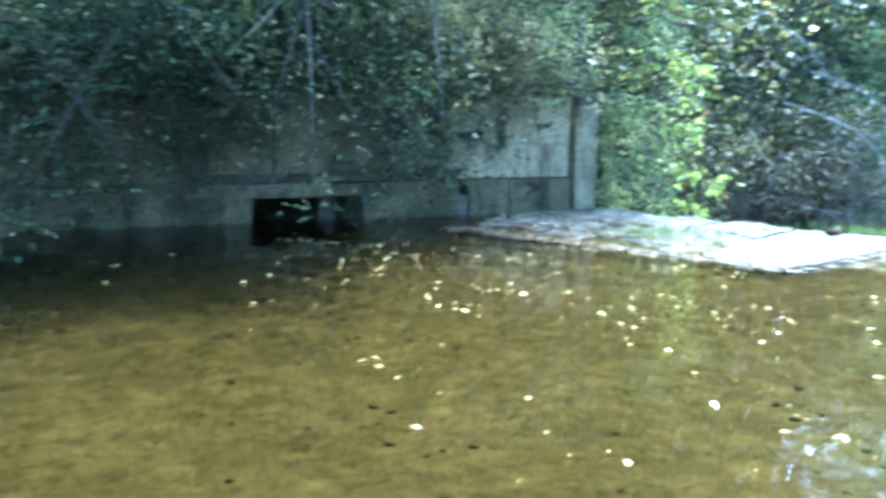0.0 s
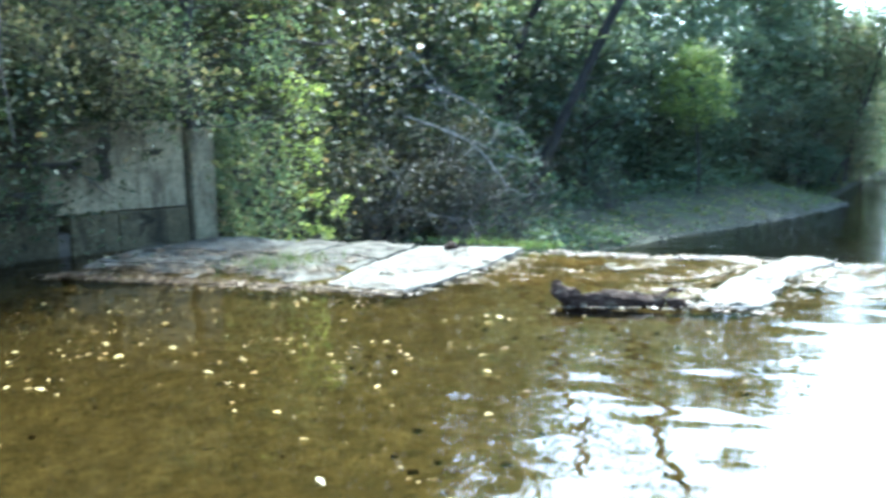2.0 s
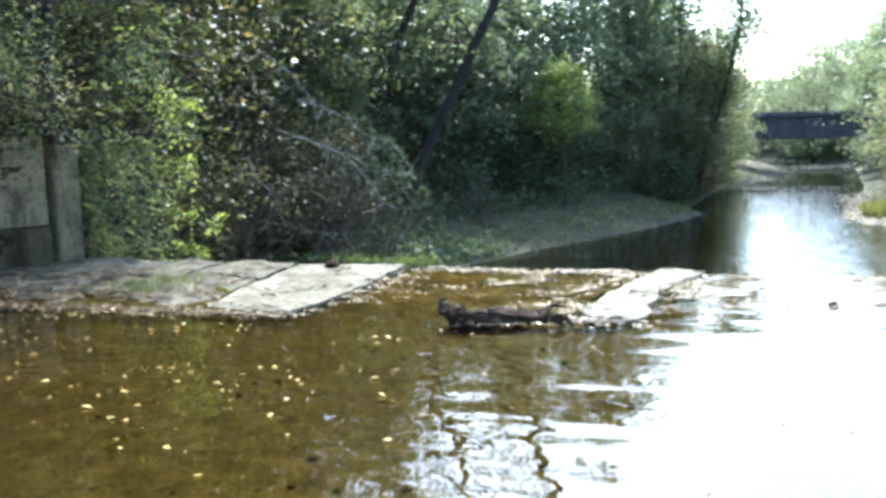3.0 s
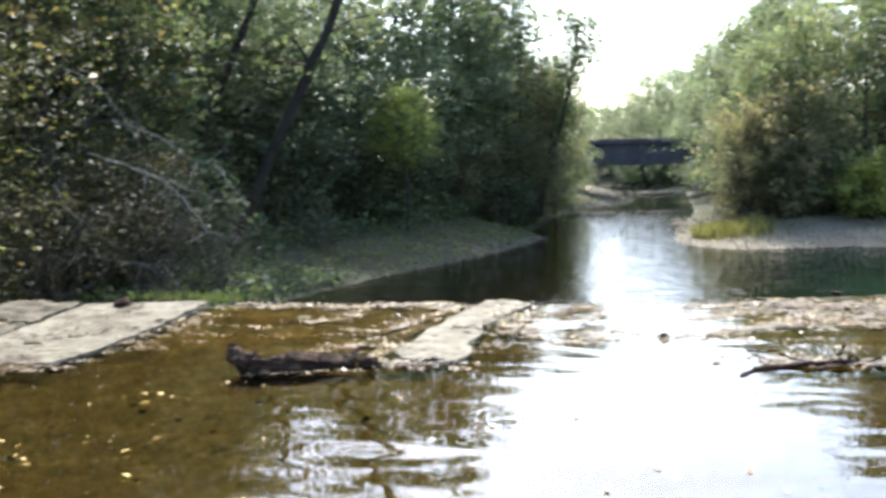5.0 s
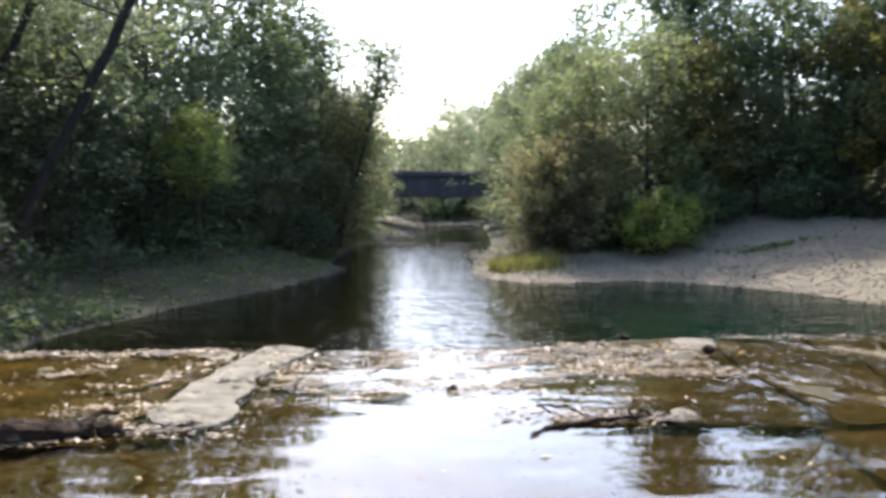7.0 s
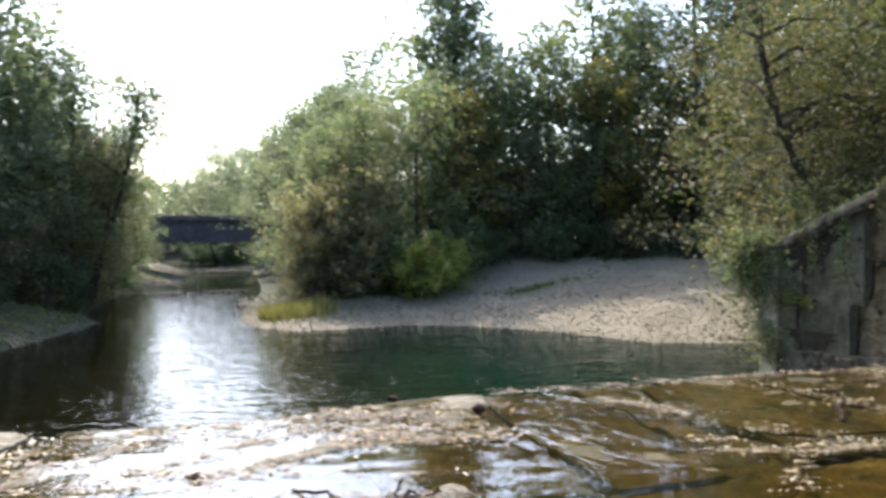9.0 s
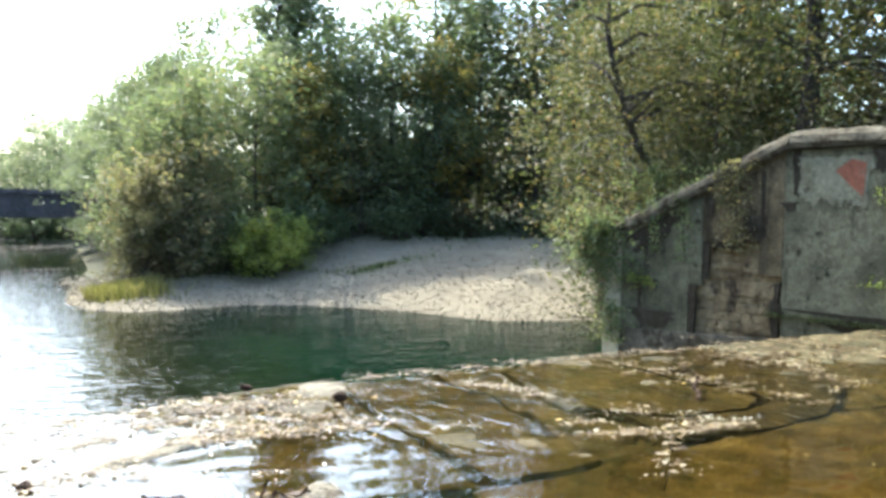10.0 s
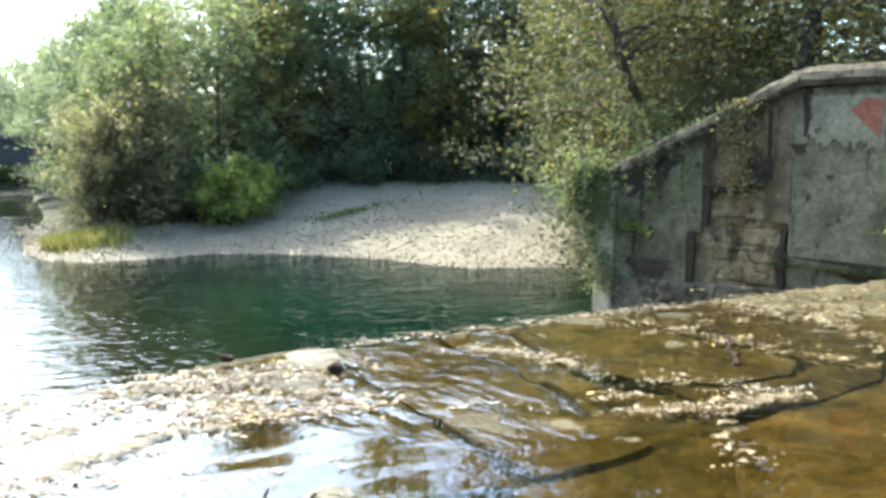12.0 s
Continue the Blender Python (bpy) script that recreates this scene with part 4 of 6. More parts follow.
P_BARE = plant("shrub", "bare twiggy shrub with only a few leaves", "shrub", "bankside shrubs", 29, 3.4, 2.1, 0.08, 900, 0.08, M_TWIG, M_LEAF_TWIGGY, limbs=42, radius=0.028, stems=6, clump=0.4, up=1.0)
P_GOLD = plant("tree", "tall tree turning yellow", "tree", "riverside trees", 30, 10, 2.8, 0.12, 4600, 0.25, M_BARK, M_LEAF_GOLD, limbs=26, radius=0.14, clump=0.6, up=0.9, dense=0.15)
first = set()
pr = random.Random(21)


def grow(proto, x, y, size=1.0, z=None):
    """Sets a plant on the ground: the first is the one that was built, the others are copies."""
    zz = zg(x, y) - 0.05 if z is None else z
    turn = pr.uniform(0, 360)
    if proto not in first:
        first.add(proto)
        proto.matrix_basis = pose(x, y, zz, 0, 0, turn)
        proto.scale = (size,) * 3
        return proto
    c = copy_thing(proto, pose(x, y, zz, 0, 0, turn))
    c.scale = (size,) * 3
    return c


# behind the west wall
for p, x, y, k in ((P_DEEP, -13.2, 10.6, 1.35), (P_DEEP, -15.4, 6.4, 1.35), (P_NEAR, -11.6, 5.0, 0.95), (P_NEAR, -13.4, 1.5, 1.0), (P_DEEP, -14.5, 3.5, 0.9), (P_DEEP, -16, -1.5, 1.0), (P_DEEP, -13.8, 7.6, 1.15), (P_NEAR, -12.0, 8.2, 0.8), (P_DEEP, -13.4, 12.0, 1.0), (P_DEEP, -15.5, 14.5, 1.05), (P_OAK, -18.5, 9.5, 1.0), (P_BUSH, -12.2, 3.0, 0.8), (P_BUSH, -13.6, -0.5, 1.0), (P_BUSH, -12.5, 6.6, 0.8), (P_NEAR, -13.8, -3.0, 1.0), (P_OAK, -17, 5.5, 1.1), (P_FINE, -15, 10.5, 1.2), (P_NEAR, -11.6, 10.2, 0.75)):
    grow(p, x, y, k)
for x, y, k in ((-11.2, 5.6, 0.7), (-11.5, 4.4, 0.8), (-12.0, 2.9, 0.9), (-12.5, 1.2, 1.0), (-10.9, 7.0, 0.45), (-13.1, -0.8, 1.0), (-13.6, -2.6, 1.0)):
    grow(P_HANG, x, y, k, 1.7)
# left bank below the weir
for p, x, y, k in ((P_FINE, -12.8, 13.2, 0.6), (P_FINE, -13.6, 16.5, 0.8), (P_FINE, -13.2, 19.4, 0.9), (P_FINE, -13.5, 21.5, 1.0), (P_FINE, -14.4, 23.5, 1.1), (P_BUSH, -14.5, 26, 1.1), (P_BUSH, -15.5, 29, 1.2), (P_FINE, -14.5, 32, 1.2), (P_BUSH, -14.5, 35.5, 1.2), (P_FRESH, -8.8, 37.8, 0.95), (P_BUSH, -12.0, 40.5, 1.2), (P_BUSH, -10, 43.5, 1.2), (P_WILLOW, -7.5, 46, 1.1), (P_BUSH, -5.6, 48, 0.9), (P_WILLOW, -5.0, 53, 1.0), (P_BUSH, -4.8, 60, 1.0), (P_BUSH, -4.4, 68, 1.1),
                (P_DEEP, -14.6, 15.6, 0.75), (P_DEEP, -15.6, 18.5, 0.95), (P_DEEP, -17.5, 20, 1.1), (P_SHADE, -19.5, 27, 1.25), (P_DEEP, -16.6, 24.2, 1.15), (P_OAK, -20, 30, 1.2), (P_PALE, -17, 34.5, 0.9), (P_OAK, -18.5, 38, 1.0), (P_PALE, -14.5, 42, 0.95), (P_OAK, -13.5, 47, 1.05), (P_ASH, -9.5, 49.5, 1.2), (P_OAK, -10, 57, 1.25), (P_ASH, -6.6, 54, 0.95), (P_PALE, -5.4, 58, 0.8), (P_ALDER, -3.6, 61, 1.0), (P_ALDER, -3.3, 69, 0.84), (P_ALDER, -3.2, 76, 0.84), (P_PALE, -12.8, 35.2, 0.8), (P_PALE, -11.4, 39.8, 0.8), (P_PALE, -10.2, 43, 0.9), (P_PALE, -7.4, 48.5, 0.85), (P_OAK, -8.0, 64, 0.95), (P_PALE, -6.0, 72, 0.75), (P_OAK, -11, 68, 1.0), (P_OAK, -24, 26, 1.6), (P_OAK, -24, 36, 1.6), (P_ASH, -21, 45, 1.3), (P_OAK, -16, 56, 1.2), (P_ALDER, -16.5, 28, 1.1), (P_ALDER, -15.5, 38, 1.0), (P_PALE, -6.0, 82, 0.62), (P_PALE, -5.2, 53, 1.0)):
    grow(p, x, y, k)
for x, y, k in ((-12.2, 17.4, 0.9), (-11.6, 20.6, 1.1), (-12.6, 22.5, 1.2), (-11.2, 23.5, 0.9), (-10.6, 31.5, 0.6), (-5.6, 46.5, 0.9), (-4.9, 50.5, 1.0), (-4.4, 55, 0.9)):
    grow(P_BARE, x, y, k)
# beyond the bridge
for p, x, y, k in ((P_PALE, -8, 100, 0.85), (P_PALE, -3.6, 116, 0.66), (P_PALE, 0.4, 124, 0.74), (P_PALE, 3.2, 118, 0.86), (P_PALE, 6.0, 112, 1.02), (P_PALE, 8.6, 102, 1.0), (P_ASH, 8.5, 122, 0.8), (P_OAK, 11.5, 112, 1.0), (P_ASH, 13.5, 99, 0.95), (P_OAK, -14, 108, 1.1), (P_OAK, 6, 145, 1.0), (P_OAK, -8, 140, 1.0), (P_OAK, 19, 118, 1.15), (P_BUSH, -7.5, 98, 1.2), (P_BUSH, 9.3, 97, 1.3), (P_BUSH, 6.8, 104, 1.4), (P_BUSH, 4.6, 108, 1.4), (P_BUSH, 2.6, 114, 1.5), (P_BUSH, 7, 116, 1.5), (P_BUSH, -1, 122, 1.5)):
    grow(p, x, y, k)
# right bank: bush island behind the bar, then tall trees
for p, x, y, k in ((P_WILLOW, 6.5, 45.6, 1.05), (P_WILLOW, 8.1, 45.4, 1.15), (P_BUSH, 9.0, 46.5, 1.0), (P_WILLOW, 9.2, 48, 1.6), (P_WILLOW, 7.9, 48.6, 1.45), (P_ALDER, 8.3, 51, 1.0), (P_ALDER, 10.0, 49.5, 1.1), (P_LIME, 12.2, 45.0, 1.0), (P_LIME, 13.4, 45.8, 0.9), (P_BUSH, 11.2, 48, 1.0), (P_ALDER, 13.2, 50, 1.2), (P_BUSH, 14.6, 48.0, 1.0), (P_PALE, 10.0, 57, 1.0), (P_PALE, 9.3, 65, 1.0), (P_POPLAR, 8.4, 67, 0.78), (P_ASH, 10.9, 63, 0.9), (P_POPLAR, 9.9, 61, 0.82), (P_PALE, 8.7, 76, 1.05), (P_PALE, 8.6, 88, 0.85), (P_PALE, 12.0, 58, 0.95), (P_ASH, 13.5, 66, 1.1), (P_FINE, 22.8, 31.6, 0.3), (P_WILLOW, 24.2, 32.2, 0.3), (P_FINE, 25.0, 34.5, 0.35), (P_BUSH, 17, 49.5, 0.7), (P_BUSH, 20.5, 48, 0.65), (P_FINE, 24.5, 46.5, 0.7), (P_BUSH, 28, 43.5, 0.8), (P_FINE, 30.5, 39, 0.8), (P_BUSH, 22.5, 48.5, 0.8), (P_PALE, 19.5, 51, 0.8), (P_PALE, 24.0, 50.5, 0.85), (P_SHADE, 29.0, 47, 0.9), (P_POPLAR, 16.6, 58, 1.15), (P_POPLAR, 19.2, 59, 1.2), (P_PALE, 18.0, 59, 1.5), (P_GOLD, 16.6, 51.5, 1.0), (P_ALDER, 18.6, 53, 1.3), (P_PALE, 22.5, 55, 1.15), (P_ALDER, 21.6, 51, 1.4), (P_ASH, 26.2, 55, 1.3), (P_BUSH, 19.5, 55, 1.4), (P_PALE, 29, 55, 1.15), (P_GOLD, 24.8, 50, 1.1), (P_PALE, 15.2, 54, 0.95), (P_ASH, 27, 50, 1.0), (P_BUSH, 25.5, 54, 1.5), (P_BUSH, 30, 51, 1.5), (P_OAK, 33, 49, 1.1), (P_SHADE, 32.5, 53, 1.6), (P_SHADE, 36.5, 51, 1.6), (P_SHADE, 41, 49, 1.65), (P_BUSH, 33, 44, 1.4), (P_ASH, 34, 42, 1.05), (P_OAK, 38, 52, 1.3), (P_BUSH, 34, 39.5, 1.3), (P_ASH, 33.5, 34, 1.05), (P_OAK, 36, 37, 1.2), (P_BUSH, 22.5, 56, 1.5), (P_BUSH, 17, 54, 1.4), (P_OAK, 13.5, 76, 1.0), (P_ASH, 11, 84, 0.85), (P_BUSH, 8.4, 56, 1.2), (P_BUSH, 9.2, 64, 1.2), (P_BUSH, 10.0, 74, 1.2)):
    grow(p, x, y, k)
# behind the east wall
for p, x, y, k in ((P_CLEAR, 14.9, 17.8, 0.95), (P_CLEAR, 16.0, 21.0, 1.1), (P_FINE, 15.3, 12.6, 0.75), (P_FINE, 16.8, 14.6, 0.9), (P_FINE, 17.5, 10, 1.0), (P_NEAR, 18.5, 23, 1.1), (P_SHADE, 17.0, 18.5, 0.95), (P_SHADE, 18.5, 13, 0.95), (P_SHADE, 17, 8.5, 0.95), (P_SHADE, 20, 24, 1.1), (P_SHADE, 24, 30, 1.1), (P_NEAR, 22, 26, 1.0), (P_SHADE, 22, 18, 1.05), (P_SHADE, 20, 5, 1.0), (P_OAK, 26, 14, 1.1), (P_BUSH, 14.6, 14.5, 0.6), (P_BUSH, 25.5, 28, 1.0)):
    grow(p, x, y, k)
grow(P_HANG, 14.4, 16.4, 0.65, 2.3)
grow(P_HANG, 13.5, 15.4, 0.55, 2.1)
for x, y, k in ((6.0, 45.2, 0.8), (8.2, 44.9, 0.9)):
    grow(P_BARE, x, y, k)
# unseen trees behind the camera, added for the reflections and the light
for p, x, y, k in ((P_OAK, -15, -14, 1.0), (P_ASH, -16, -24, 1.0), (P_OAK, 16, -10, 1.0), (P_ASH, 17, -20, 1.0), (P_OAK, -12, -40, 1.0), (P_OAK, 14, -42, 1.0)):
    grow(p, x, y, k)


# ---- boughs, creepers, dead wood ----
def wander(points, steps, rng, shake):
    """A smooth way through points, slightly crooked."""
    pts = [Vector(p) for p in points]
    out = []
    for i in range(len(pts) - 1):
        a, b, c, d = pts[max(i - 1, 0)], pts[i], pts[i + 1], pts[min(i + 2, len(pts) - 1)]
        for k in range(steps):
            t = k / steps
            p = 0.5 * ((2 * b) + (c - a) * t + (2 * a - 5 * b + 4 * c - d) * t * t + (3 * b - a - 3 * c + d) * t ** 3)
            out.append(p + Vector(rng.normal(size=3)) * shake)
    return out + [pts[-1]]


def bough(label, points, seed, leaves, leaf, foliage, width=0.35, radius=0.025, category="branch", name="overhanging_bough", wood=None, twigs=10):
    """A bough with side twigs and leaves along its outer two thirds."""
    rng = np.random.default_rng(seed)
    t = thing(name, label, category, "overhanging boughs")
    way = wander(points, 4, rng, 0.02)
    n = len(way)
    part("stem", tube(way, [radius * (1 - 0.85 * i / (n - 1)) for i in range(n)], 6), wood or M_BARK, t)
    ends = [way[i] for i in range(n // 3, n)]
    for k in range(twigs):
        p = way[int(rng.integers(n // 4, n))]
        e = p + Vector(rng.normal(size=3)) * width + Vector((0, 0, -0.3 * width))
        part("twig", tube([p, p.lerp(e, 0.5) + Vector(rng.normal(size=3)) * 0.03, e], [radius * 0.35, radius * 0.25, radius * 0.08], 4), wood or M_BARK, t)
        ends += [e, p.lerp(e, 0.6)]
    if leaves:
        ends = np.array([tuple(e) for e in ends])
        cs = ends[rng.integers(0, len(ends), leaves)] + rng.normal(size=(leaves, 3)) * width * 0.33
        v, f = blades(cs, leaf * rng.uniform(0.6, 1.3, leaves), rng, 0.3)
        quads("foliage", v, f, foliage, t)
    return t


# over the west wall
# upstream boughs take the leaf colour darkened in place of deep shade
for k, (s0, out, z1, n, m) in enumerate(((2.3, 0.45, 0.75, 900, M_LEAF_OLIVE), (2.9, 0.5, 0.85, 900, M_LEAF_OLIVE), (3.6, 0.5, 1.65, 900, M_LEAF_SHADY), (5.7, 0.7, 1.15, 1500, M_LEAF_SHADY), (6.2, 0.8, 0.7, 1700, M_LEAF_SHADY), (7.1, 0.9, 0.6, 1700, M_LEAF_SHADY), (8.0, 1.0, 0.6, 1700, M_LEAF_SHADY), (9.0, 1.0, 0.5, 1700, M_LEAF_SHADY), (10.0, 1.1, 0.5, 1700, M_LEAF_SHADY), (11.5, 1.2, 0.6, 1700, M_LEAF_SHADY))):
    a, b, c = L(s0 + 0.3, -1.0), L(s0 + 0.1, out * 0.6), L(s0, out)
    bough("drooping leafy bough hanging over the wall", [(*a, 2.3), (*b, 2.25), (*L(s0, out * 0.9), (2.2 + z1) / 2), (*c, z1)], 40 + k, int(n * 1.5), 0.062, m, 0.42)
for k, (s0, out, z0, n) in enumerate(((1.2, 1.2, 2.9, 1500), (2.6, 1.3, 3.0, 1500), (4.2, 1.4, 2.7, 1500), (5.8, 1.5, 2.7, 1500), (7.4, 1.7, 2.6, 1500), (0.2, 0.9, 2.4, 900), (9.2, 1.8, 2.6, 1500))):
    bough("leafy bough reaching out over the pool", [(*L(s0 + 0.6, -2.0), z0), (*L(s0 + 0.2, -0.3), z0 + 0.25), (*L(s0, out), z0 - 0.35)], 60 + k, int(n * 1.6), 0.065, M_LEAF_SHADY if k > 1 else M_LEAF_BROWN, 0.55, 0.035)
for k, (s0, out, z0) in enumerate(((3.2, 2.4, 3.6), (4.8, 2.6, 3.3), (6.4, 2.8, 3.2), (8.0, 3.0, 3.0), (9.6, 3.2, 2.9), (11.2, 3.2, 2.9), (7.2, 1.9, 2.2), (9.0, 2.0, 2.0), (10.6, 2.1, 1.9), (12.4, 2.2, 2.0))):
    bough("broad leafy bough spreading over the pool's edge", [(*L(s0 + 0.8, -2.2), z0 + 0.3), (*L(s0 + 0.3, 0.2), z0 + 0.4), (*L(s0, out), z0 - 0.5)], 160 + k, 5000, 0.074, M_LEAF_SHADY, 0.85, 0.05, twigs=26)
for k, (s0, out, z1) in enumerate(((0.9, 0.35, 1.75), (1.7, 0.4, 1.45), (2.5, 0.45, 1.5), (3.3, 0.5, 1.5), (4.4, 0.5, 1.5), (6.0, 0.6, 1.2))):
    bough("tangle of bare brown twigs over the wall", [(*L(s0 + 0.5, -0.9), 2.9), (*L(s0 + 0.2, 0.1), 2.6), (*L(s0, out), z1)], 190 + k, 40, 0.06, M_LEAF_HANG, 0.5, 0.014, "branch", "overhanging_bough", M_TWIG, 22)
for k, (s0, out, z0) in enumerate(((0.5, 0.7, 2.5), (1.3, 0.8, 2.75), (2.1, 0.8, 2.6), (0.9, 0.5, 3.3), (1.9, 0.9, 3.4))):
    bough("sunlit leafy bough over the wall's top", [(*L(s0 + 0.7, -1.4), z0 + 0.2), (*L(s0 + 0.2, -0.2), z0 + 0.3), (*L(s0, out), z0 - 0.3)], 230 + k, 2000, 0.062, M_LEAF_BROWN if k in (1, 2, 4) else M_LEAF_OLIVE, 0.42, 0.03, twigs=16)
bough("bare curved branch over the wall's end", [(-9.75, 8.5, 2.3), (-9.55, 8.35, 1.85), (-9.2, 8.5, 1.68), (-8.6, 8.9, 1.8), (-8.2, 9.3, 2.1)], 80, 60, 0.07, M_LEAF_OLIVE, 0.25, 0.022, twigs=6)


def creeper(label, places, seed, leaf, foliage, stems):
    """A climbing plant: leaves that cover a face, and its stems."""
    rng = np.random.default_rng(seed)
    t = thing("ivy", label, "climbing plant", "ivy")
    for w in stems:
        way = wander(w, 4, rng, 0.02)
        part("stem", tube(way, [0.018 * (1 - 0.6 * i / len(way)) for i in range(len(way))], 5), M_BARK, t)
    v, f = blades(places, leaf * rng.uniform(0.6, 1.3, len(places)), rng, 0.15, 0.8)
    quads("foliage", v, f, foliage, t)
    return t


ir = np.random.default_rng(5)
n = 2600
u, h = ir.uniform(-1, 1, n), ir.uniform(-0.4, 1.75, n)
bulge = 0.35 + 0.15 * np.sin(h * 4 + u * 2)
iv = np.stack([-9.2 + 0.68 * u + 0.1 * np.sin(h * 3), 9.35 - bulge * np.sqrt(np.maximum(1 - u * u, 0)) + ir.normal(size=n) * 0.06, h + ir.normal(size=n) * 0.04], 1)
k_ = 620
iv = np.concatenate([iv, np.stack([ir.normal(-9.5, 0.1, k_), ir.normal(8.86, 0.05, k_), ir.uniform(-0.1, 1.7, k_)], 1)])
# the brighter, warmer leaf colour stands in for grazing sun on the ivy
creeper("green ivy climbing the wall's end, coloured as if sunlit", iv, 6, 0.08, M_LEAF_OLIVE, [[(-9.3, 9.3, -0.5), (-9.2, 9.1, 0.6), (-9.4, 9.1, 1.7)], [(-8.9, 9.3, -0.5), (-8.8, 9.1, 0.7), (-8.9, 9.15, 1.6)]])
bough("lime green fronds beside the ivy", [(-9.0, 9.4, 1.4), (-8.5, 9.3, 1.35), (-8.1, 9.3, 1.2)], 83, 220, 0.08, M_LEAF_LIME, 0.18, 0.015)
bough("lime green fronds beside the ivy", [(-8.9, 9.4, 0.7), (-8.3, 9.3, 0.65), (-7.7, 9.25, 0.48)], 84, 200, 0.08, M_LEAF_LIME, 0.14, 0.015)
bough("lime green fronds beside the ivy", [(-8.9, 9.4, 0.2), (-8.3, 9.2, 0.22), (-7.9, 9.15, 0.12)], 85, 200, 0.08, M_LEAF_LIME, 0.13, 0.015)
bough("yellow-green bough above the ivy", [(-9.9, 9.8, 2.2), (-9.0, 9.6, 2.4), (-8.1, 9.5, 2.1)], 86, 500, 0.09, M_LEAF_LIME, 0.35, 0.02)
bough("yellow-green bough above the ivy", [(-9.9, 9.8, 2.8), (-9.1, 9.4, 3.0), (-8.4, 9.3, 2.7)], 87, 500, 0.09, M_LEAF_OLIVE, 0.4, 0.02)

# ivy on the east wall: over the pier and hanging from the coping
n = 1500
s_, z_ = ir.normal(4.35, 0.36, n), ir.normal(1.1, 0.34, n)
pl = np.array([(*R(a, 0.12 + abs(ir.normal()) * 0.12), b) for a, b in zip(s_, z_)])
creeper("olive ivy tumbling over the wall's pier", pl, 7, 0.09, M_LEAF_OLIVE, [[(*R(4.3, -0.1), 1.4), (*R(4.4, 0.1), 0.9), (*R(4.35, 0.1), 0.2)]])
for k, (s0, top, drop, n) in enumerate(((1.15, 2.7, 1.6, 640), (1.4, 2.6, 0.7, 160), (2.25, 2.05, 1.2, 190), (2.9, 1.7, 0.7, 120), (-1.55, 2.2, 0.3, 70), (4.0, -0.1, 0.75, 420), (3.3, 0.55, 0.15, 130), (4.25, 0.75, 0.9, 260), (3.5, 0.95, 0.6, 120))):
    zz = top - drop * ir.uniform(0, 1, n) ** 1.2
    ss = s0 + ir.normal(size=n) * (0.19 if k == 0 else 0.10 if k < 5 else 0.22)
    pl = np.array([(*R(a, 0.10 + abs(ir.normal()) * 0.05), b) for a, b in zip(ss, zz)])
    creeper("trailing ivy strand on the plastered wall", pl, 8 + k, 0.07, M_LEAF_BROWN if k < 2 else (M_LEAF_LIME if k in (4, 6) else M_LEAF_OLIVE), [[(*R(s0, 0.12), top), (*R(s0 + 0.05, 0.06), top - drop * 0.5), (*R(s0 - 0.03, 0.06), top - drop)]])

n = 900
s_ = 4.5 - 3.0 * ir.uniform(0, 1, n) ** 1.6
pl = np.array([(*R(a, ir.uniform(-0.35, 0.2)), rake(a) + 0.22 + ir.normal() * 0.09) for a in s_])
creeper("olive ivy creeping along the sloping coping", pl, 27, 0.075, M_LEAF_OLIVE, [[(*R(4.4, -0.1), rake(4.4) + 0.3), (*R(3.2, 0.0), rake(3.2) + 0.31), (*R(1.8, -0.1), rake(1.8) + 0.31)]])

# tufts, moss and small growth on the walls
bough("russet leaves on a high twig over the wall", [(*L(0.2, -1.2), 3.7), (*L(0.1, -0.4), 3.75), (*L(-0.1, 0.3), 3.6)], 120, 160, 0.05, M_LITTER, 0.3, 0.015)
bough("yellow-green leaves hanging above the wing wall", [(*R(-3.6, -1.0), 4.6), (*R(-3.0, 0.0), 4.6), (*R(-2.5, 0.5), 4.2)], 121, 260, 0.09, M_LEAF_LIME, 0.35, 0.015)
bough("yellow-green tuft growing from the wing wall", [(*R(-1.75, -0.05), 0.75), (*R(-1.6, 0.12), 0.8), (*R(-1.45, 0.2), 0.72)], 122, 120, 0.06, M_LEAF_LIME, 0.13, 0.008)
bough("green fern tuft growing from the pier", [(*R(3.5, -0.05), 0.5), (*R(3.2, 0.15), 0.52), (*R(2.9, 0.2), 0.4)], 123, 130, 0.06, M_LEAF_LIME, 0.12, 0.008)
moss = np.random.default_rng(41)
mp_ = np.array([(*R(a, 0.02 + abs(moss.normal()) * 0.07), 0.03 + abs(moss.normal()) * 0.05) for a in moss.uniform(-7, 0.6, 2600)])
v, f = blades(mp_, moss.uniform(0.02, 0.05, len(mp_)), moss, 0.2, 0.8)
tagged(quads("moss", v, f, M_MOSS), "dark green moss along the wing wall's foot", "moss", kind="stuff")

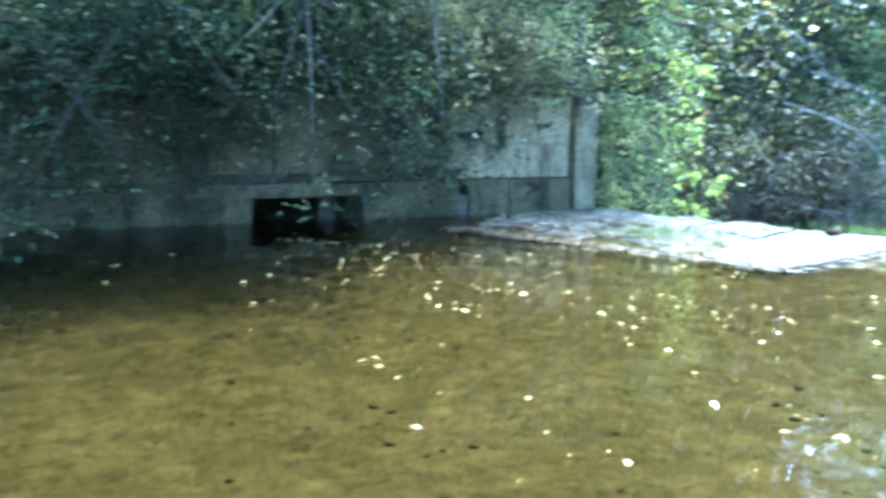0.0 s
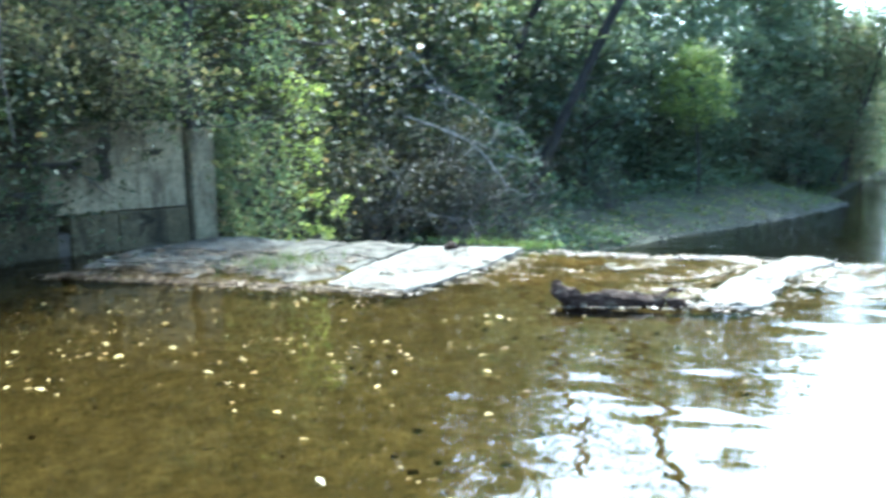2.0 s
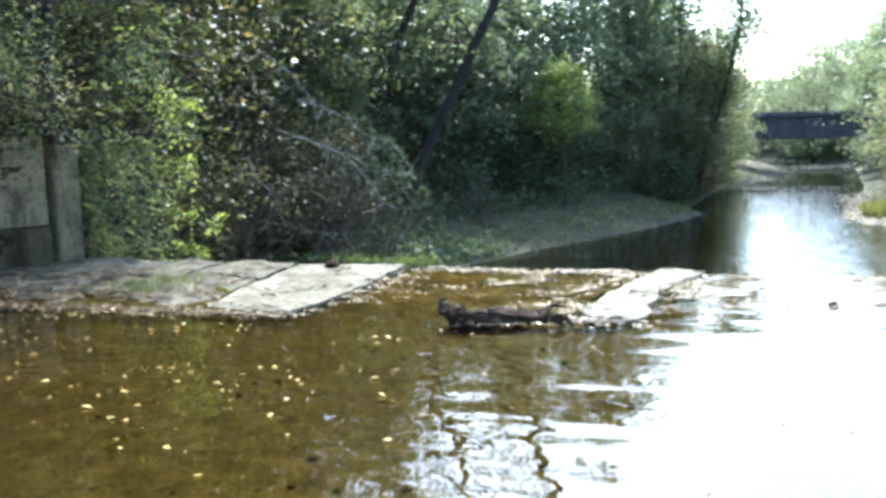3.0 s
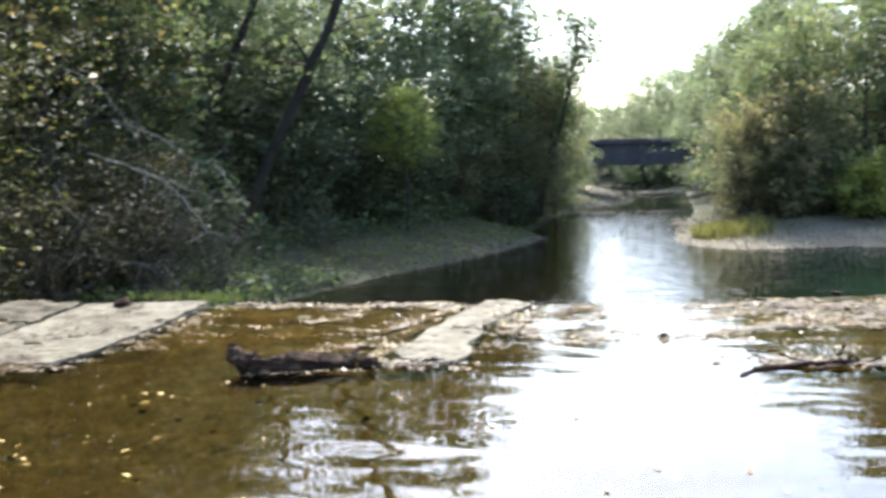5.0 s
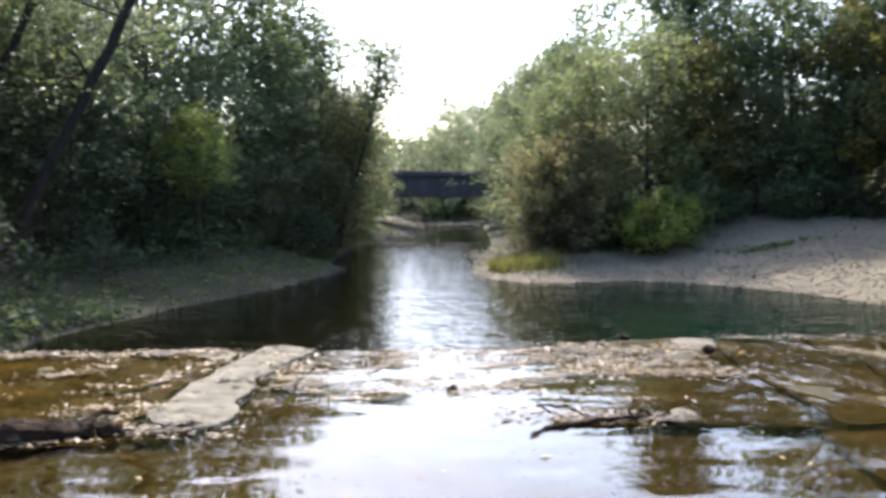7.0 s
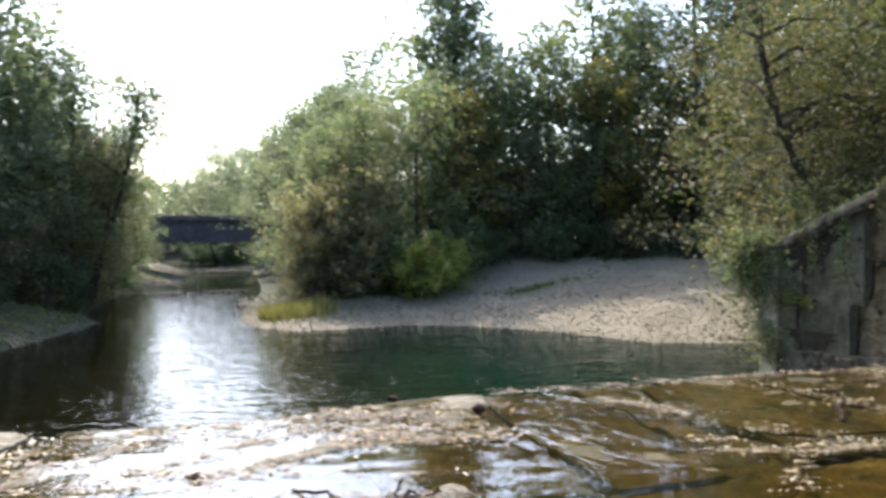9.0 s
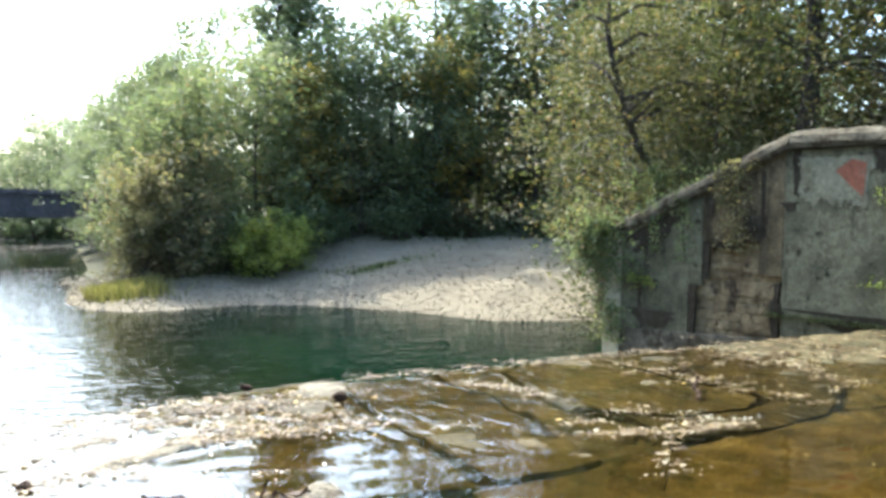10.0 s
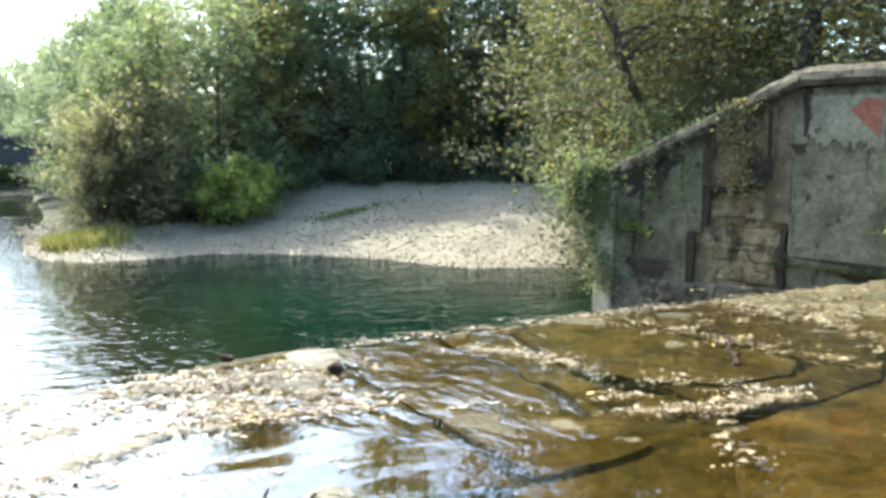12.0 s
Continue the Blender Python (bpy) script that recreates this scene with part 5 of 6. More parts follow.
# bleached dead branches on the left bank
for k, w in enumerate(([(-13.0, 19.4, 3.9), (-12.18, 19, 3.59), (-11.7, 19, 3.25), (-11.3, 19, 2.72), (-10.95, 19, 2.15)], [(-12.6, 19.6, 1.9), (-11.2, 19.2, 1.5), (-10.19, 19, 1.06), (-9.66, 19, 0.46), (-9.13, 19, -0.07), (-8.5, 19, -0.12), (-8.0, 19, -0.03)], [(-11.9, 19.3, 1.7), (-11.02, 19, 1.47), (-9.78, 19, 0.99), (-8.68, 19, 0.65)], [(-12.6, 19.2, -0.55), (-11.59, 19, -0.72), (-10.44, 19, -0.76)], [(-12.9, 18.6, 1.2), (-12.5, 18.5, 0.6), (-12.1, 18.4, 0.2), (-12.3, 18.3, -0.6)], [(-12.0, 19.8, 2.6), (-10.9, 19.7, 2.3), (-10.0, 19.7, 1.7), (-9.3, 19.7, 1.5)])):
    bough("bleached bare dead branch among the bushes", w, 90 + k, 0, 0.1, M_LEAF_DARK, 0.45, 0.03, "dead branch", "dead_branch", M_PALEWOOD, 10)


def leaning_tree(label, points, radius, seed, leaves, foliage, low=0.66, reach=1.6, leaf=0.2):
    rng = np.random.default_rng(seed)
    t = thing("leaning_tree", label, "tree", "riverside trees")
    way = wander(points, 5, rng, 0.03)
    n = len(way)
    part("trunk", tube(way, [radius * (1.3 if i == 0 else 1) * (1 - 0.5 * i / n) for i in range(n)], 9), M_DARKBARK, t)
    ends = []
    for k in range(18):
        i = int(rng.integers(int(n * low), n))
        e = way[i] + Vector((rng.normal() * reach, rng.normal() * reach, rng.uniform(0, reach)))
        part("limb", tube([way[i], way[i].lerp(e, 0.5) + Vector((0, 0, 0.2)), e], [0.05, 0.035, 0.01], 5), M_DARKBARK, t)
        ends += [e, way[i].lerp(e, 0.6)]
    ends = np.array([tuple(e) for e in ends])
    cs = ends[rng.integers(0, len(ends), leaves)] + rng.normal(size=(leaves, 3)) * 0.5
    v, f = blades(cs, leaf * rng.uniform(0.6, 1.3, leaves), rng, 0.3)
    quads("crown", v, f, foliage, t)


leaning_tree("dark bare trunk leaning over the river", [(-13.7, 30, -2.0), (-13.28, 30, -1.14), (-11.67, 30, 2.17), (-9.24, 30, 6.91), (-7.0, 30, 13)], 0.24, 31, 2200, M_LEAF_OLIVE)
leaning_tree("second dark trunk leaning over the river", [(-17.4, 33, -0.6), (-15.86, 33, 2.57), (-13.52, 33, 7.69), (-11.6, 33, 13.5)], 0.2, 32, 2200, M_LEAF_OLIVE)
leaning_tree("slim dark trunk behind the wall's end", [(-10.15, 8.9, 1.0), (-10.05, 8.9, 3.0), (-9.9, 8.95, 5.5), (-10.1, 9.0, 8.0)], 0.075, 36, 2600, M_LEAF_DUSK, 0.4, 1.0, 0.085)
leaning_tree("slim leaning tree at the river's edge", [(-4.4, 50, -1.9), (-3.7, 50, -0.27), (-2.57, 50, 3.66), (-1.9, 50, 6.6), (-1.75, 50, 8.6)], 0.13, 33, 8000, M_LEAF_OLIVE, 0.3, 1.1)
leaning_tree("forked slim tree at the river's edge", [(-3.9, 50.3, -1.9), (-3.4, 50.3, 0.6), (-3.1, 50.3, 3.2), (-2.4, 50.3, 6.2)], 0.1, 38, 5000, M_LEAF_BROWN, 0.25, 1.1)

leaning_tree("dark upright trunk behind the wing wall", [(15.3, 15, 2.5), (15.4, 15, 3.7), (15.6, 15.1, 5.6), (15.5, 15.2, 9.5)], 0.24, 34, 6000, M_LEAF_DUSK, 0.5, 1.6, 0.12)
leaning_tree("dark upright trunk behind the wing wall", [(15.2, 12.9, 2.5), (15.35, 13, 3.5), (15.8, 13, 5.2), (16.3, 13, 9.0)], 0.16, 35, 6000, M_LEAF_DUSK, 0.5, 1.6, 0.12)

leaning_tree("thin dark trunk leaning behind the wing wall", [(13.6, 16.5, zg(13.6, 16.5) - 0.3), (12.9, 16.5, 1.94), (12.25, 16.5, 3.04), (11.75, 16.5, 4.06), (11.3, 16.5, 5.6)], 0.1, 39, 3800, M_LEAF_HANG, 0.4, 1.0, 0.11)
for k, (w, n, m) in enumerate((([(12.2, 16.5, 3.3), (11.5, 16.4, 3.36), (10.7, 16.3, 3.2)], 20, M_PALEWOOD), ([(12.4, 16.5, 2.6), (11.9, 16.4, 2.75), (11.5, 16.4, 3.0)], 20, M_PALEWOOD), ([(12.6, 16.8, 2.0), (11.7, 16.6, 1.9), (11.0, 16.4, 1.2)], 700, M_BARK), ([(12.3, 16.9, 1.6), (11.3, 16.7, 1.5), (10.7, 16.5, 0.9)], 600, M_BARK), ([(12.8, 16.2, 2.6), (12.2, 16.0, 2.6), (11.7, 15.9, 2.2)], 700, M_BARK))):
    bough("yellowing leafy bough beside the wing wall" if n > 100 else "bare pale twig beside the wing wall", w, 250 + k, n, 0.1, M_LEAF_HANG if k == 2 else M_LEAF_OLIVE, 0.32, 0.02, wood=m, twigs=12)

# ---- drift wood, rocks ----
def lumpy(points, radii, seed, material, name, label, category, parent=None, sides=10):
    """A gnarled length of wood: a tube with knots and hollows."""
    rng = np.random.default_rng(seed)
    way = wander(points, 6, rng, 0.008)
    n = len(way)
    rs = np.interp(np.linspace(0, 1, n), np.linspace(0, 1, len(radii)), radii)
    v, f = tube(way, list(rs), sides)
    v = [p + Vector(noise.noise_vector(p * 9)) * 0.03 + Vector(noise.noise_vector(p * 30)) * 0.012 for p in v]
    ob = part(name, (v, f), material, parent)
    return ob if parent else tagged(ob, label, category)


log = thing("driftwood_log", "dark sodden driftwood log lying at the weir's edge", "log", at=(0, 0, 0))
lumpy([(-2.95, 5.89, 0.01), (-2.73, 5.97, 0.03), (-2.43, 6.08, 0.04), (-2.17, 6.15, 0.015)], [0.082, 0.096, 0.088, 0.045], 3, M_LOG, "trunk", "", "", log)
lumpy([(-2.86, 5.91, 0.03), (-2.98, 5.92, 0.09), (-3.12, 5.97, 0.17)], [0.1, 0.08, 0.04], 4, M_LOG, "stub", "", "", log)
lumpy([(-2.23, 6.13, 0.08), (-2.13, 6.21, 0.13), (-2.05, 6.27, 0.14)], [0.03, 0.02, 0.012], 5, M_LOG, "stub", "", "", log)
lumpy([(-2.13, 6.17, 0.02), (-2.06, 6.15, 0.03), (-1.98, 6.18, 0.02)], [0.04, 0.045, 0.025], 6, M_LOG, "driftwood_log", "short dark piece of sodden driftwood", "log")
sticks = thing("stick_pile", "dark branch stranded among drifted leaves", "branch")
for k, (w, r) in enumerate((([(0.74, 6.1, -0.01), (0.89, 6.32, 0.01), (1.24, 6.46, 0.015), (1.54, 6.53, 0.02), (1.96, 6.78, 0.0)], 0.022), ([(0.9, 7.0, 0.02), (1.1, 6.75, 0.03), (1.25, 6.55, 0.03)], 0.012), ([(1.3, 6.5, 0.01), (1.6, 6.6, 0.03), (1.85, 6.66, 0.01)], 0.016), ([(1.52, 6.52, 0.04), (1.55, 6.58, 0.17)], 0.012))):
    lumpy(w, [r * 0.75, r * 0.8, r * 0.6, r * 0.3], 11 + k, M_LOG, "stick", "", "", sticks, 7)
lumpy([(6.1, 7.9, 0.0), (6.35, 8.25, 0.07), (6.6, 8.5, 0.12), (6.45, 8.75, 0.12)], [0.02, 0.018, 0.014, 0.006], 17, M_LOG, "stick", "thin crooked twig stranded on the weir", "stick", None, 6)


def rock(x, y, z, r, seed, material, label, flat=0.65):
    bm = bmesh.new()
    bmesh.ops.create_icosphere(bm, subdivisions=3, radius=r)
    for v in bm.verts:
        v.co += Vector(noise.noise_vector(v.co * 3 / r * 0.4 + Vector((seed, 0, 0)))) * r * 0.35
        v.co.z *= flat
    ob = smooth(part("rock", bm, material))
    ob.location = (x, y, z)
    return tagged(ob, label, "rock", "rocks on the weir")


rock(2.94, 9.12, 0.04, 0.065, 1, M_LOG, "small dark wet stone on the weir")
rock(0.28, 7.48, 0.01, 0.05, 2, M_LOG, "dark clod of rotting leaves in the water")
rock(-5.5, 8.55, 0.08, 0.09, 3, M_LOG, "small dark stone on the pale slab")
rock(2.25, 9.8, 0.05, 0.05, 4, M_LOG, "small dark stone at the weir's lip")

rock(1.92, 6.7, -0.02, 0.17, 5, M_SLAB, "flat pale stone awash at the weir", 0.3)
rock(1.62, 4.85, -0.01, 0.07, 6, M_RIVERSTONE, "small tan stone just breaking the pool")

# ---- gravel, grass, leaves ----
def pebbles(label, xy, sizes, zs, seed, material):
    """Loose stones in one mesh."""
    rng = np.random.default_rng(seed)
    bm = bmesh.new()
    bmesh.ops.create_icosphere(bm, subdivisions=1, radius=0.5)
    base = np.array([tuple(v.co) for v in bm.verts])
    tri = np.array([[v.index for v in f.verts] for f in bm.faces])
    bm.free()
    n = len(xy)
    jit = base[None] * rng.uniform(0.75, 1.25, (n, len(base), 1)) * np.stack([rng.uniform(0.8, 1.3, n), rng.uniform(0.7, 1.1, n), rng.uniform(0.4, 0.7, n)], 1)[:, None]
    a = rng.uniform(0, 6.28, n)
    rot = np.stack([np.stack([np.cos(a), -np.sin(a), 0 * a], 1), np.stack([np.sin(a), np.cos(a), 0 * a], 1), np.stack([0 * a, 0 * a, 1 + 0 * a], 1)], 1)
    v = np.einsum("nij,nkj->nki", rot, jit) * np.asarray(sizes)[:, None, None] + np.stack([xy[:, 0], xy[:, 1], zs], 1)[:, None]
    f = tri[None] + (np.arange(n) * len(base))[:, None, None]
    return tagged(quads("gravel", v.reshape(-1, 3), f.reshape(-1, 3), material), label, "gravel", kind="stuff")


def on_banks(n, x0, x1, y0, y1, d0, d1, seed, power=1.0):
    rng = np.random.default_rng(seed)
    xy = np.stack([rng.uniform(x0, x1, n), rng.uniform(y0, y1, n)], 1)
    d = signed_distance(xy[:, 0], xy[:, 1], RIVER)
    keep = (d > d0) & (d < d0 + (d1 - d0) * rng.uniform(0, 1, n) ** power)
    return xy[keep]


gr = np.random.default_rng(77)
xy = on_banks(36000, 2, 36, 26, 54, -0.5, 14, 51)
xy = xy[(xy[:, 0] > 13) | (signed_distance(xy[:, 0], xy[:, 1], RIVER) < 5)]
pebbles("pale loose river gravel on the bar", xy, gr.uniform(0.04, 0.105, len(xy)) * (1 + (gr.uniform(size=len(xy)) > 0.985)), ground_height(xy[:, 0], xy[:, 1]) + 0.02, 52, M_PEBBLE)
xy = on_banks(2600, -7.5, -2, 36, 48, -0.4, 0.9, 53)
sx = on_banks(2600, -13, -3, 22, 46, 0.0, 3.5, 57)
pebbles("scattered stones on the left bank", sx, gr.uniform(0.05, 0.16, len(sx)), ground_height(sx[:, 0], sx[:, 1]) + 0.02, 58, M_RIVERSTONE)
pebbles("grey stones along the left bank's waterline", xy, gr.uniform(0.05, 0.14, len(xy)), ground_height(xy[:, 0], xy[:, 1]) + 0.02, 54, M_RIVERSTONE)
bx = np.stack([gr.uniform(-11, 6, 1300), gr.uniform(-3, 6, 1300)], 1)
bx = bx[wave(bx[:, 0], bx[:, 1], 1.3) + 0.5 * wave(bx[:, 0], bx[:, 1], 3.7) > gr.uniform(-0.9, 0.9, len(bx))]
pebbles("small dark stones on the pool's bed", bx, gr.uniform(0.02, 0.075, len(bx)), ground_height(bx[:, 0], bx[:, 1]) + 0.004, 59, M_CRUST)
isl = []
for cx, cy, rx, ry, n in ((-1.4, 62.5, 1.6, 0.7, 120), (3.6, 64, 1.4, 0.4, 40), (-0.9, 73, 1.0, 2.4, 180), (4.0, 95, 2.6, 4, 220), (0.0, 88, 1.2, 4, 160), (4.3, 52, 0.8, 4, 300), (-0.8, 80, 1.2, 6, 420), (-0.2, 92, 1.2, 6, 300)):
    isl.append(np.stack([cx + gr.normal(size=n) * rx * 0.6, cy + gr.normal(size=n) * ry * 0.6], 1))
isl = np.concatenate(isl)
pebbles("stones breaking the river's shallow surface", isl, gr.uniform(0.1, 0.3, len(isl)), np.maximum(ground_height(isl[:, 0], isl[:, 1]), LOW) + 0.02, 55, M_RIVERSTONE)


def grass(label, xy, zs, length, seed, material, name="grass"):
    rng = np.random.default_rng(seed)
    n = len(xy)
    b = np.stack([xy[:, 0], xy[:, 1], zs], 1)
    ln = length * rng.uniform(0.5, 1.3, n)[:, None]
    lean = rng.normal(size=(n, 3)) * 0.35
    lean[:, 2] = 1
    tip = b + lean * ln
    a = rng.uniform(0, 6.28, n)
    w = np.stack([np.cos(a), np.sin(a), 0 * a], 1) * ln * 0.05
    v = np.stack([b - w, b + w, tip + w * 0.2, tip - w * 0.2], 1).reshape(-1, 3)
    i = np.arange(n)[:, None] * 4
    return tagged(quads(name, v, np.concatenate([i, i + 1, i + 2, i + 3], 1), material), label, "grass", kind="stuff")


def herbs(label, xy, seed, tall=0.12):
    """Low broad blades close to the ground."""
    rng = np.random.default_rng(seed)
    n = len(xy)
    z = ground_height(xy[:, 0], xy[:, 1]) + tall * (0.3 + 0.7 * np.clip(0.5 + wave(xy[:, 0], xy[:, 1], 2.3), 0, 1)) * rng.uniform(0, 1, n) ** 1.2
    v, f = blades(np.stack([xy[:, 0], xy[:, 1], z], 1), rng.uniform(0.07, 0.2, n), rng, 0.35)
    return tagged(quads("herbs", v, f, M_GRASS), label, "grass", kind="stuff")


xy = np.stack([gr.normal(5.2, 0.9, 3500), gr.normal(43.0, 0.9, 3500)], 1)
xy = xy[signed_distance(xy[:, 0], xy[:, 1], RIVER) > 0.8]
grass("yellowing tufts of grass on the gravel bar", xy, ground_height(xy[:, 0], xy[:, 1]), 0.5, 61, M_STRAW)
xy = on_banks(70000, -16, -1, 22, 80, 0.3, 6.5, 62)
xy = xy[wave(xy[:, 0], xy[:, 1], 1.9) + 0.6 * wave(xy[:, 0], xy[:, 1], 4.3) > gr.uniform(-0.7, 0.5, len(xy))]
herbs("low green herbs and grass on the left bank", xy, 63, 0.34)
xy = np.concatenate([np.stack([gr.normal(-4.6, 0.12, 160), gr.normal(9.1, 0.08, 160)], 1), np.stack([gr.normal(-5.1, 0.5, 300), gr.normal(9.2, 0.08, 300)], 1), np.stack([gr.normal(-7.0, 0.3, 420), gr.normal(6.95, 0.35, 420)], 1)])
sx = np.stack([gr.normal(17.6, 1.3, 700), gr.normal(43.6, 0.35, 700)], 1)
herbs("strip of low green herbs on the gravel bar", sx, 66)
grass("green weeds rooted in the weir's joints", xy, np.full(len(xy), 0.03), 0.085, 64, M_GRASS, "weeds")

# brambles and saplings under the trees
def undergrowth(label, xy, seed, tall):
    rng = np.random.default_rng(seed)
    n = len(xy)
    patch = 0.5 + 0.5 * wave(xy[:, 0], xy[:, 1], 0.8)
    z = ground_height(xy[:, 0], xy[:, 1]) + tall * (0.25 + 0.75 * patch) * rng.uniform(0, 1, n) ** 1.3
    v, f = blades(np.stack([xy[:, 0], xy[:, 1], z], 1), rng.uniform(0.14, 0.34, n), rng, 0.3)
    return tagged(quads("undergrowth", v, f, M_LEAF_DARK), label, "undergrowth", kind="stuff")


undergrowth("dark brambles along the near end of the left bank", on_banks(9000, -15, -7, 11, 28.5, 0.15, 3.6, 67), 68, 0.7)


undergrowth("dark brambles and saplings on the left bank", on_banks(120000, -34, -2, 10.5, 100, 3.2, 16, 71), 72, 2.0)
RIGHT_WOODS = on_banks(95000, 4, 45, 17, 100, 6.5, 27, 73, 0.7)
RIGHT_WOODS = RIGHT_WOODS[(RIGHT_WOODS[:, 0] < 14) | (signed_distance(RIGHT_WOODS[:, 0], RIGHT_WOODS[:, 1], RIVER) > 10.5 + 5 * np.random.default_rng(6).uniform(0, 1, len(RIGHT_WOODS)) + 1.5 * wave(RIGHT_WOODS[:, 0], RIGHT_WOODS[:, 1], 0.5))]
undergrowth("dark brambles and saplings on the right bank", RIGHT_WOODS, 74, 2.2)


def slab_tops(xy):
    """The height of the topmost slab under each point."""
    z = np.full(len(xy), -0.3)
    for outline, height in SLABS:
        for i in np.nonzero(signed_distance(xy[:, 0], xy[:, 1], list(outline)) < 0)[0]:
            z[i] = height(xy[i, 0], xy[i, 1])
    return z


def litter(name, label, spots, seed, sizes=(0.02, 0.052), spread=0.07, material=M_LITTER):
    """Fallen leaves lying on the slabs or afloat."""
    rng = np.random.default_rng(seed)
    xy = []
    for cx, cy, rx, ry, n in spots:
        n = int(n * 1.7)
        k = max(1, n // 16)
        c = np.stack([cx + rng.normal(size=k) * rx * 0.6, cy + rng.normal(size=k) * ry * 0.6], 1)
        i = rng.integers(0, k, n)
        reach = rng.uniform(0.3, 1.6, (k, 1)) * np.array([1.7, 0.6])
        xy.append(c[i] + rng.normal(size=(n, 2)) * spread * reach[i])
    xy = np.concatenate(xy)
    z = np.maximum(slab_tops(xy), 0.0) + rng.uniform(0.004, 0.016, len(xy))
    v, f = blades(np.stack([xy[:, 0], xy[:, 1], z], 1), sizes[0] * 0.7 + (sizes[1] * 1.7 - sizes[0] * 0.7) * rng.uniform(0, 1, len(xy)) ** 2.6, rng, 0.8, 0.5)
    return tagged(quads(name, v, f, material), label, "leaves", kind="stuff")


def strewn(a, b, n, w):
    """Spots of litter along a line."""
    k = 8
    return [(a[0] + (b[0] - a[0]) * (i + 0.5) / k, a[1] + (b[1] - a[1]) * (i + 0.5) / k, w, w, n // k) for i in range(k)]


drift = []
for points, width in RIDGES:
    for p, q in zip(points, points[1:]):
        drift += strewn(p, q, int(190 * math.hypot(q[0] - p[0], q[1] - p[1])), width * 1.3)
litter("leaf_litter", "tan and yellow leaves drifted against the weir", drift + [(-3.4, 7.7, 0.9, 0.3, 60), (-3.6, 7.2, 0.6, 0.25, 40), (0.4, 8.6, 1.0, 0.6, 140), (1.3, 7.3, 0.8, 0.2, 120), (0.3, 7.5, 0.3, 0.15, 80), (-2.5, 6.75, 0.15, 0.25, 60), (1.1, 6.7, 0.5, 0.15, 130), (0.0, 7.4, 0.9, 0.4, 130), (2.2, 8.5, 0.65, 0.4, 750), (2.3, 9.2, 0.6, 0.4, 520), (1.5, 8.8, 0.5, 0.4, 360)] + strewn((-4.4, 8.8), (-4.3, 6.5), 240, 0.11) + strewn((1.3, 8.15), (2.9, 8.1), 300, 0.1) + strewn((-1.5, 9.2), (-1.25, 8.0), 120, 0.12) + strewn((-1.95, 6.2), (-1.3, 6.1), 60, 0.05), 81, (0.02, 0.044))
litter("leaf_litter", "pale flecks of foam and leaf along the waterline", strewn((-3.0, 5.78), (-2.08, 6.04), 160, 0.04) + strewn((-4.44, 5.9), (-4.56, 8.95), 260, 0.035) + strewn((-5.9, 5.84), (-4.55, 5.76), 200, 0.08) + strewn((-1.33, 6.15), (-0.95, 9.2), 160, 0.04), 85, (0.015, 0.04), 0.03)
litter("leaf_litter", "brown leaf litter along the dry slab's edge", strewn((-9.2, 5.45), (-4.7, 5.88), 2200, 0.2) + strewn((-9.0, 6.2), (-5.9, 6.6), 1100, 0.3) + [(-7.5, 7.2, 1.2, 1.0, 900)] + strewn((-9.3, 7.0), (-6.2, 7.6), 500, 0.25) + strewn((-9.3, 6.5), (-9.5, 8.2), 240, 0.2), 82, material=M_DEBRIS)
litter("leaf_litter", "wet leaves caught in the slab joints", strewn((4.3, 7.24), (5.1, 6.98), 220, 0.07) + strewn((5.1, 7.0), (5.75, 6.95), 240, 0.08) + strewn((5.05, 7.0), (4.15, 6.05), 120, 0.06) + strewn((4.4, 9.55), (4.8, 8.5), 300, 0.13) + strewn((3.3, 10.1), (8.6, 10.45), 420, 0.12) + strewn((6.66, 10.4), (6.75, 9.0), 160, 0.1) + strewn((6.8, 8.9), (7.15, 7.3), 160, 0.1) + strewn((8.6, 10.3), (8.5, 8.7), 520, 0.25) + strewn((8.5, 8.7), (8.2, 8.0), 200, 0.16) + strewn((9.0, 10.2), (12.1, 10.0), 1100, 0.5) + strewn((9.0, 9.4), (12.1, 8.4), 700, 0.5) + strewn((11.9, 7.4), (12.0, 10.4), 400, 0.25) + [(5.15, 7.8, 0.12, 0.1, 70), (5.4, 7.25, 0.25, 0.15, 90), (6.9, 8.6, 0.3, 0.3, 60), (7.9, 7.8, 0.4, 0.2, 50), (6.2, 9.4, 0.7, 0.5, 40), (4.6, 7.6, 0.25, 0.25, 60), (7.6, 9.4, 0.7, 0.7, 70)], 83, (0.022, 0.055))
litter("leaf_litter", "dark rotting leaves and twigs on the wet slabs", strewn((7.5, 9.9), (12.1, 9.2), 700, 0.5) + strewn((0.2, 8.8), (2.6, 9.3), 420, 0.35) + strewn((3.4, 10.1), (8.0, 10.4), 240, 0.14) + strewn((-4.0, 8.8), (-1.9, 9.0), 200, 0.15) + strewn((-1.98, 6.25), (-1.6, 6.32), 220, 0.07) + [(-1.5, 7.5, 0.25, 0.9, 60), (-5.2, 7.5, 0.5, 1.2, 160), (-5.5, 8.5, 0.15, 0.08, 60), (1.25, 6.52, 0.4, 0.1, 160), (1.6, 6.6, 0.25, 0.08, 140)], 86, (0.02, 0.07), 0.07, M_DEBRIS)
foam = []
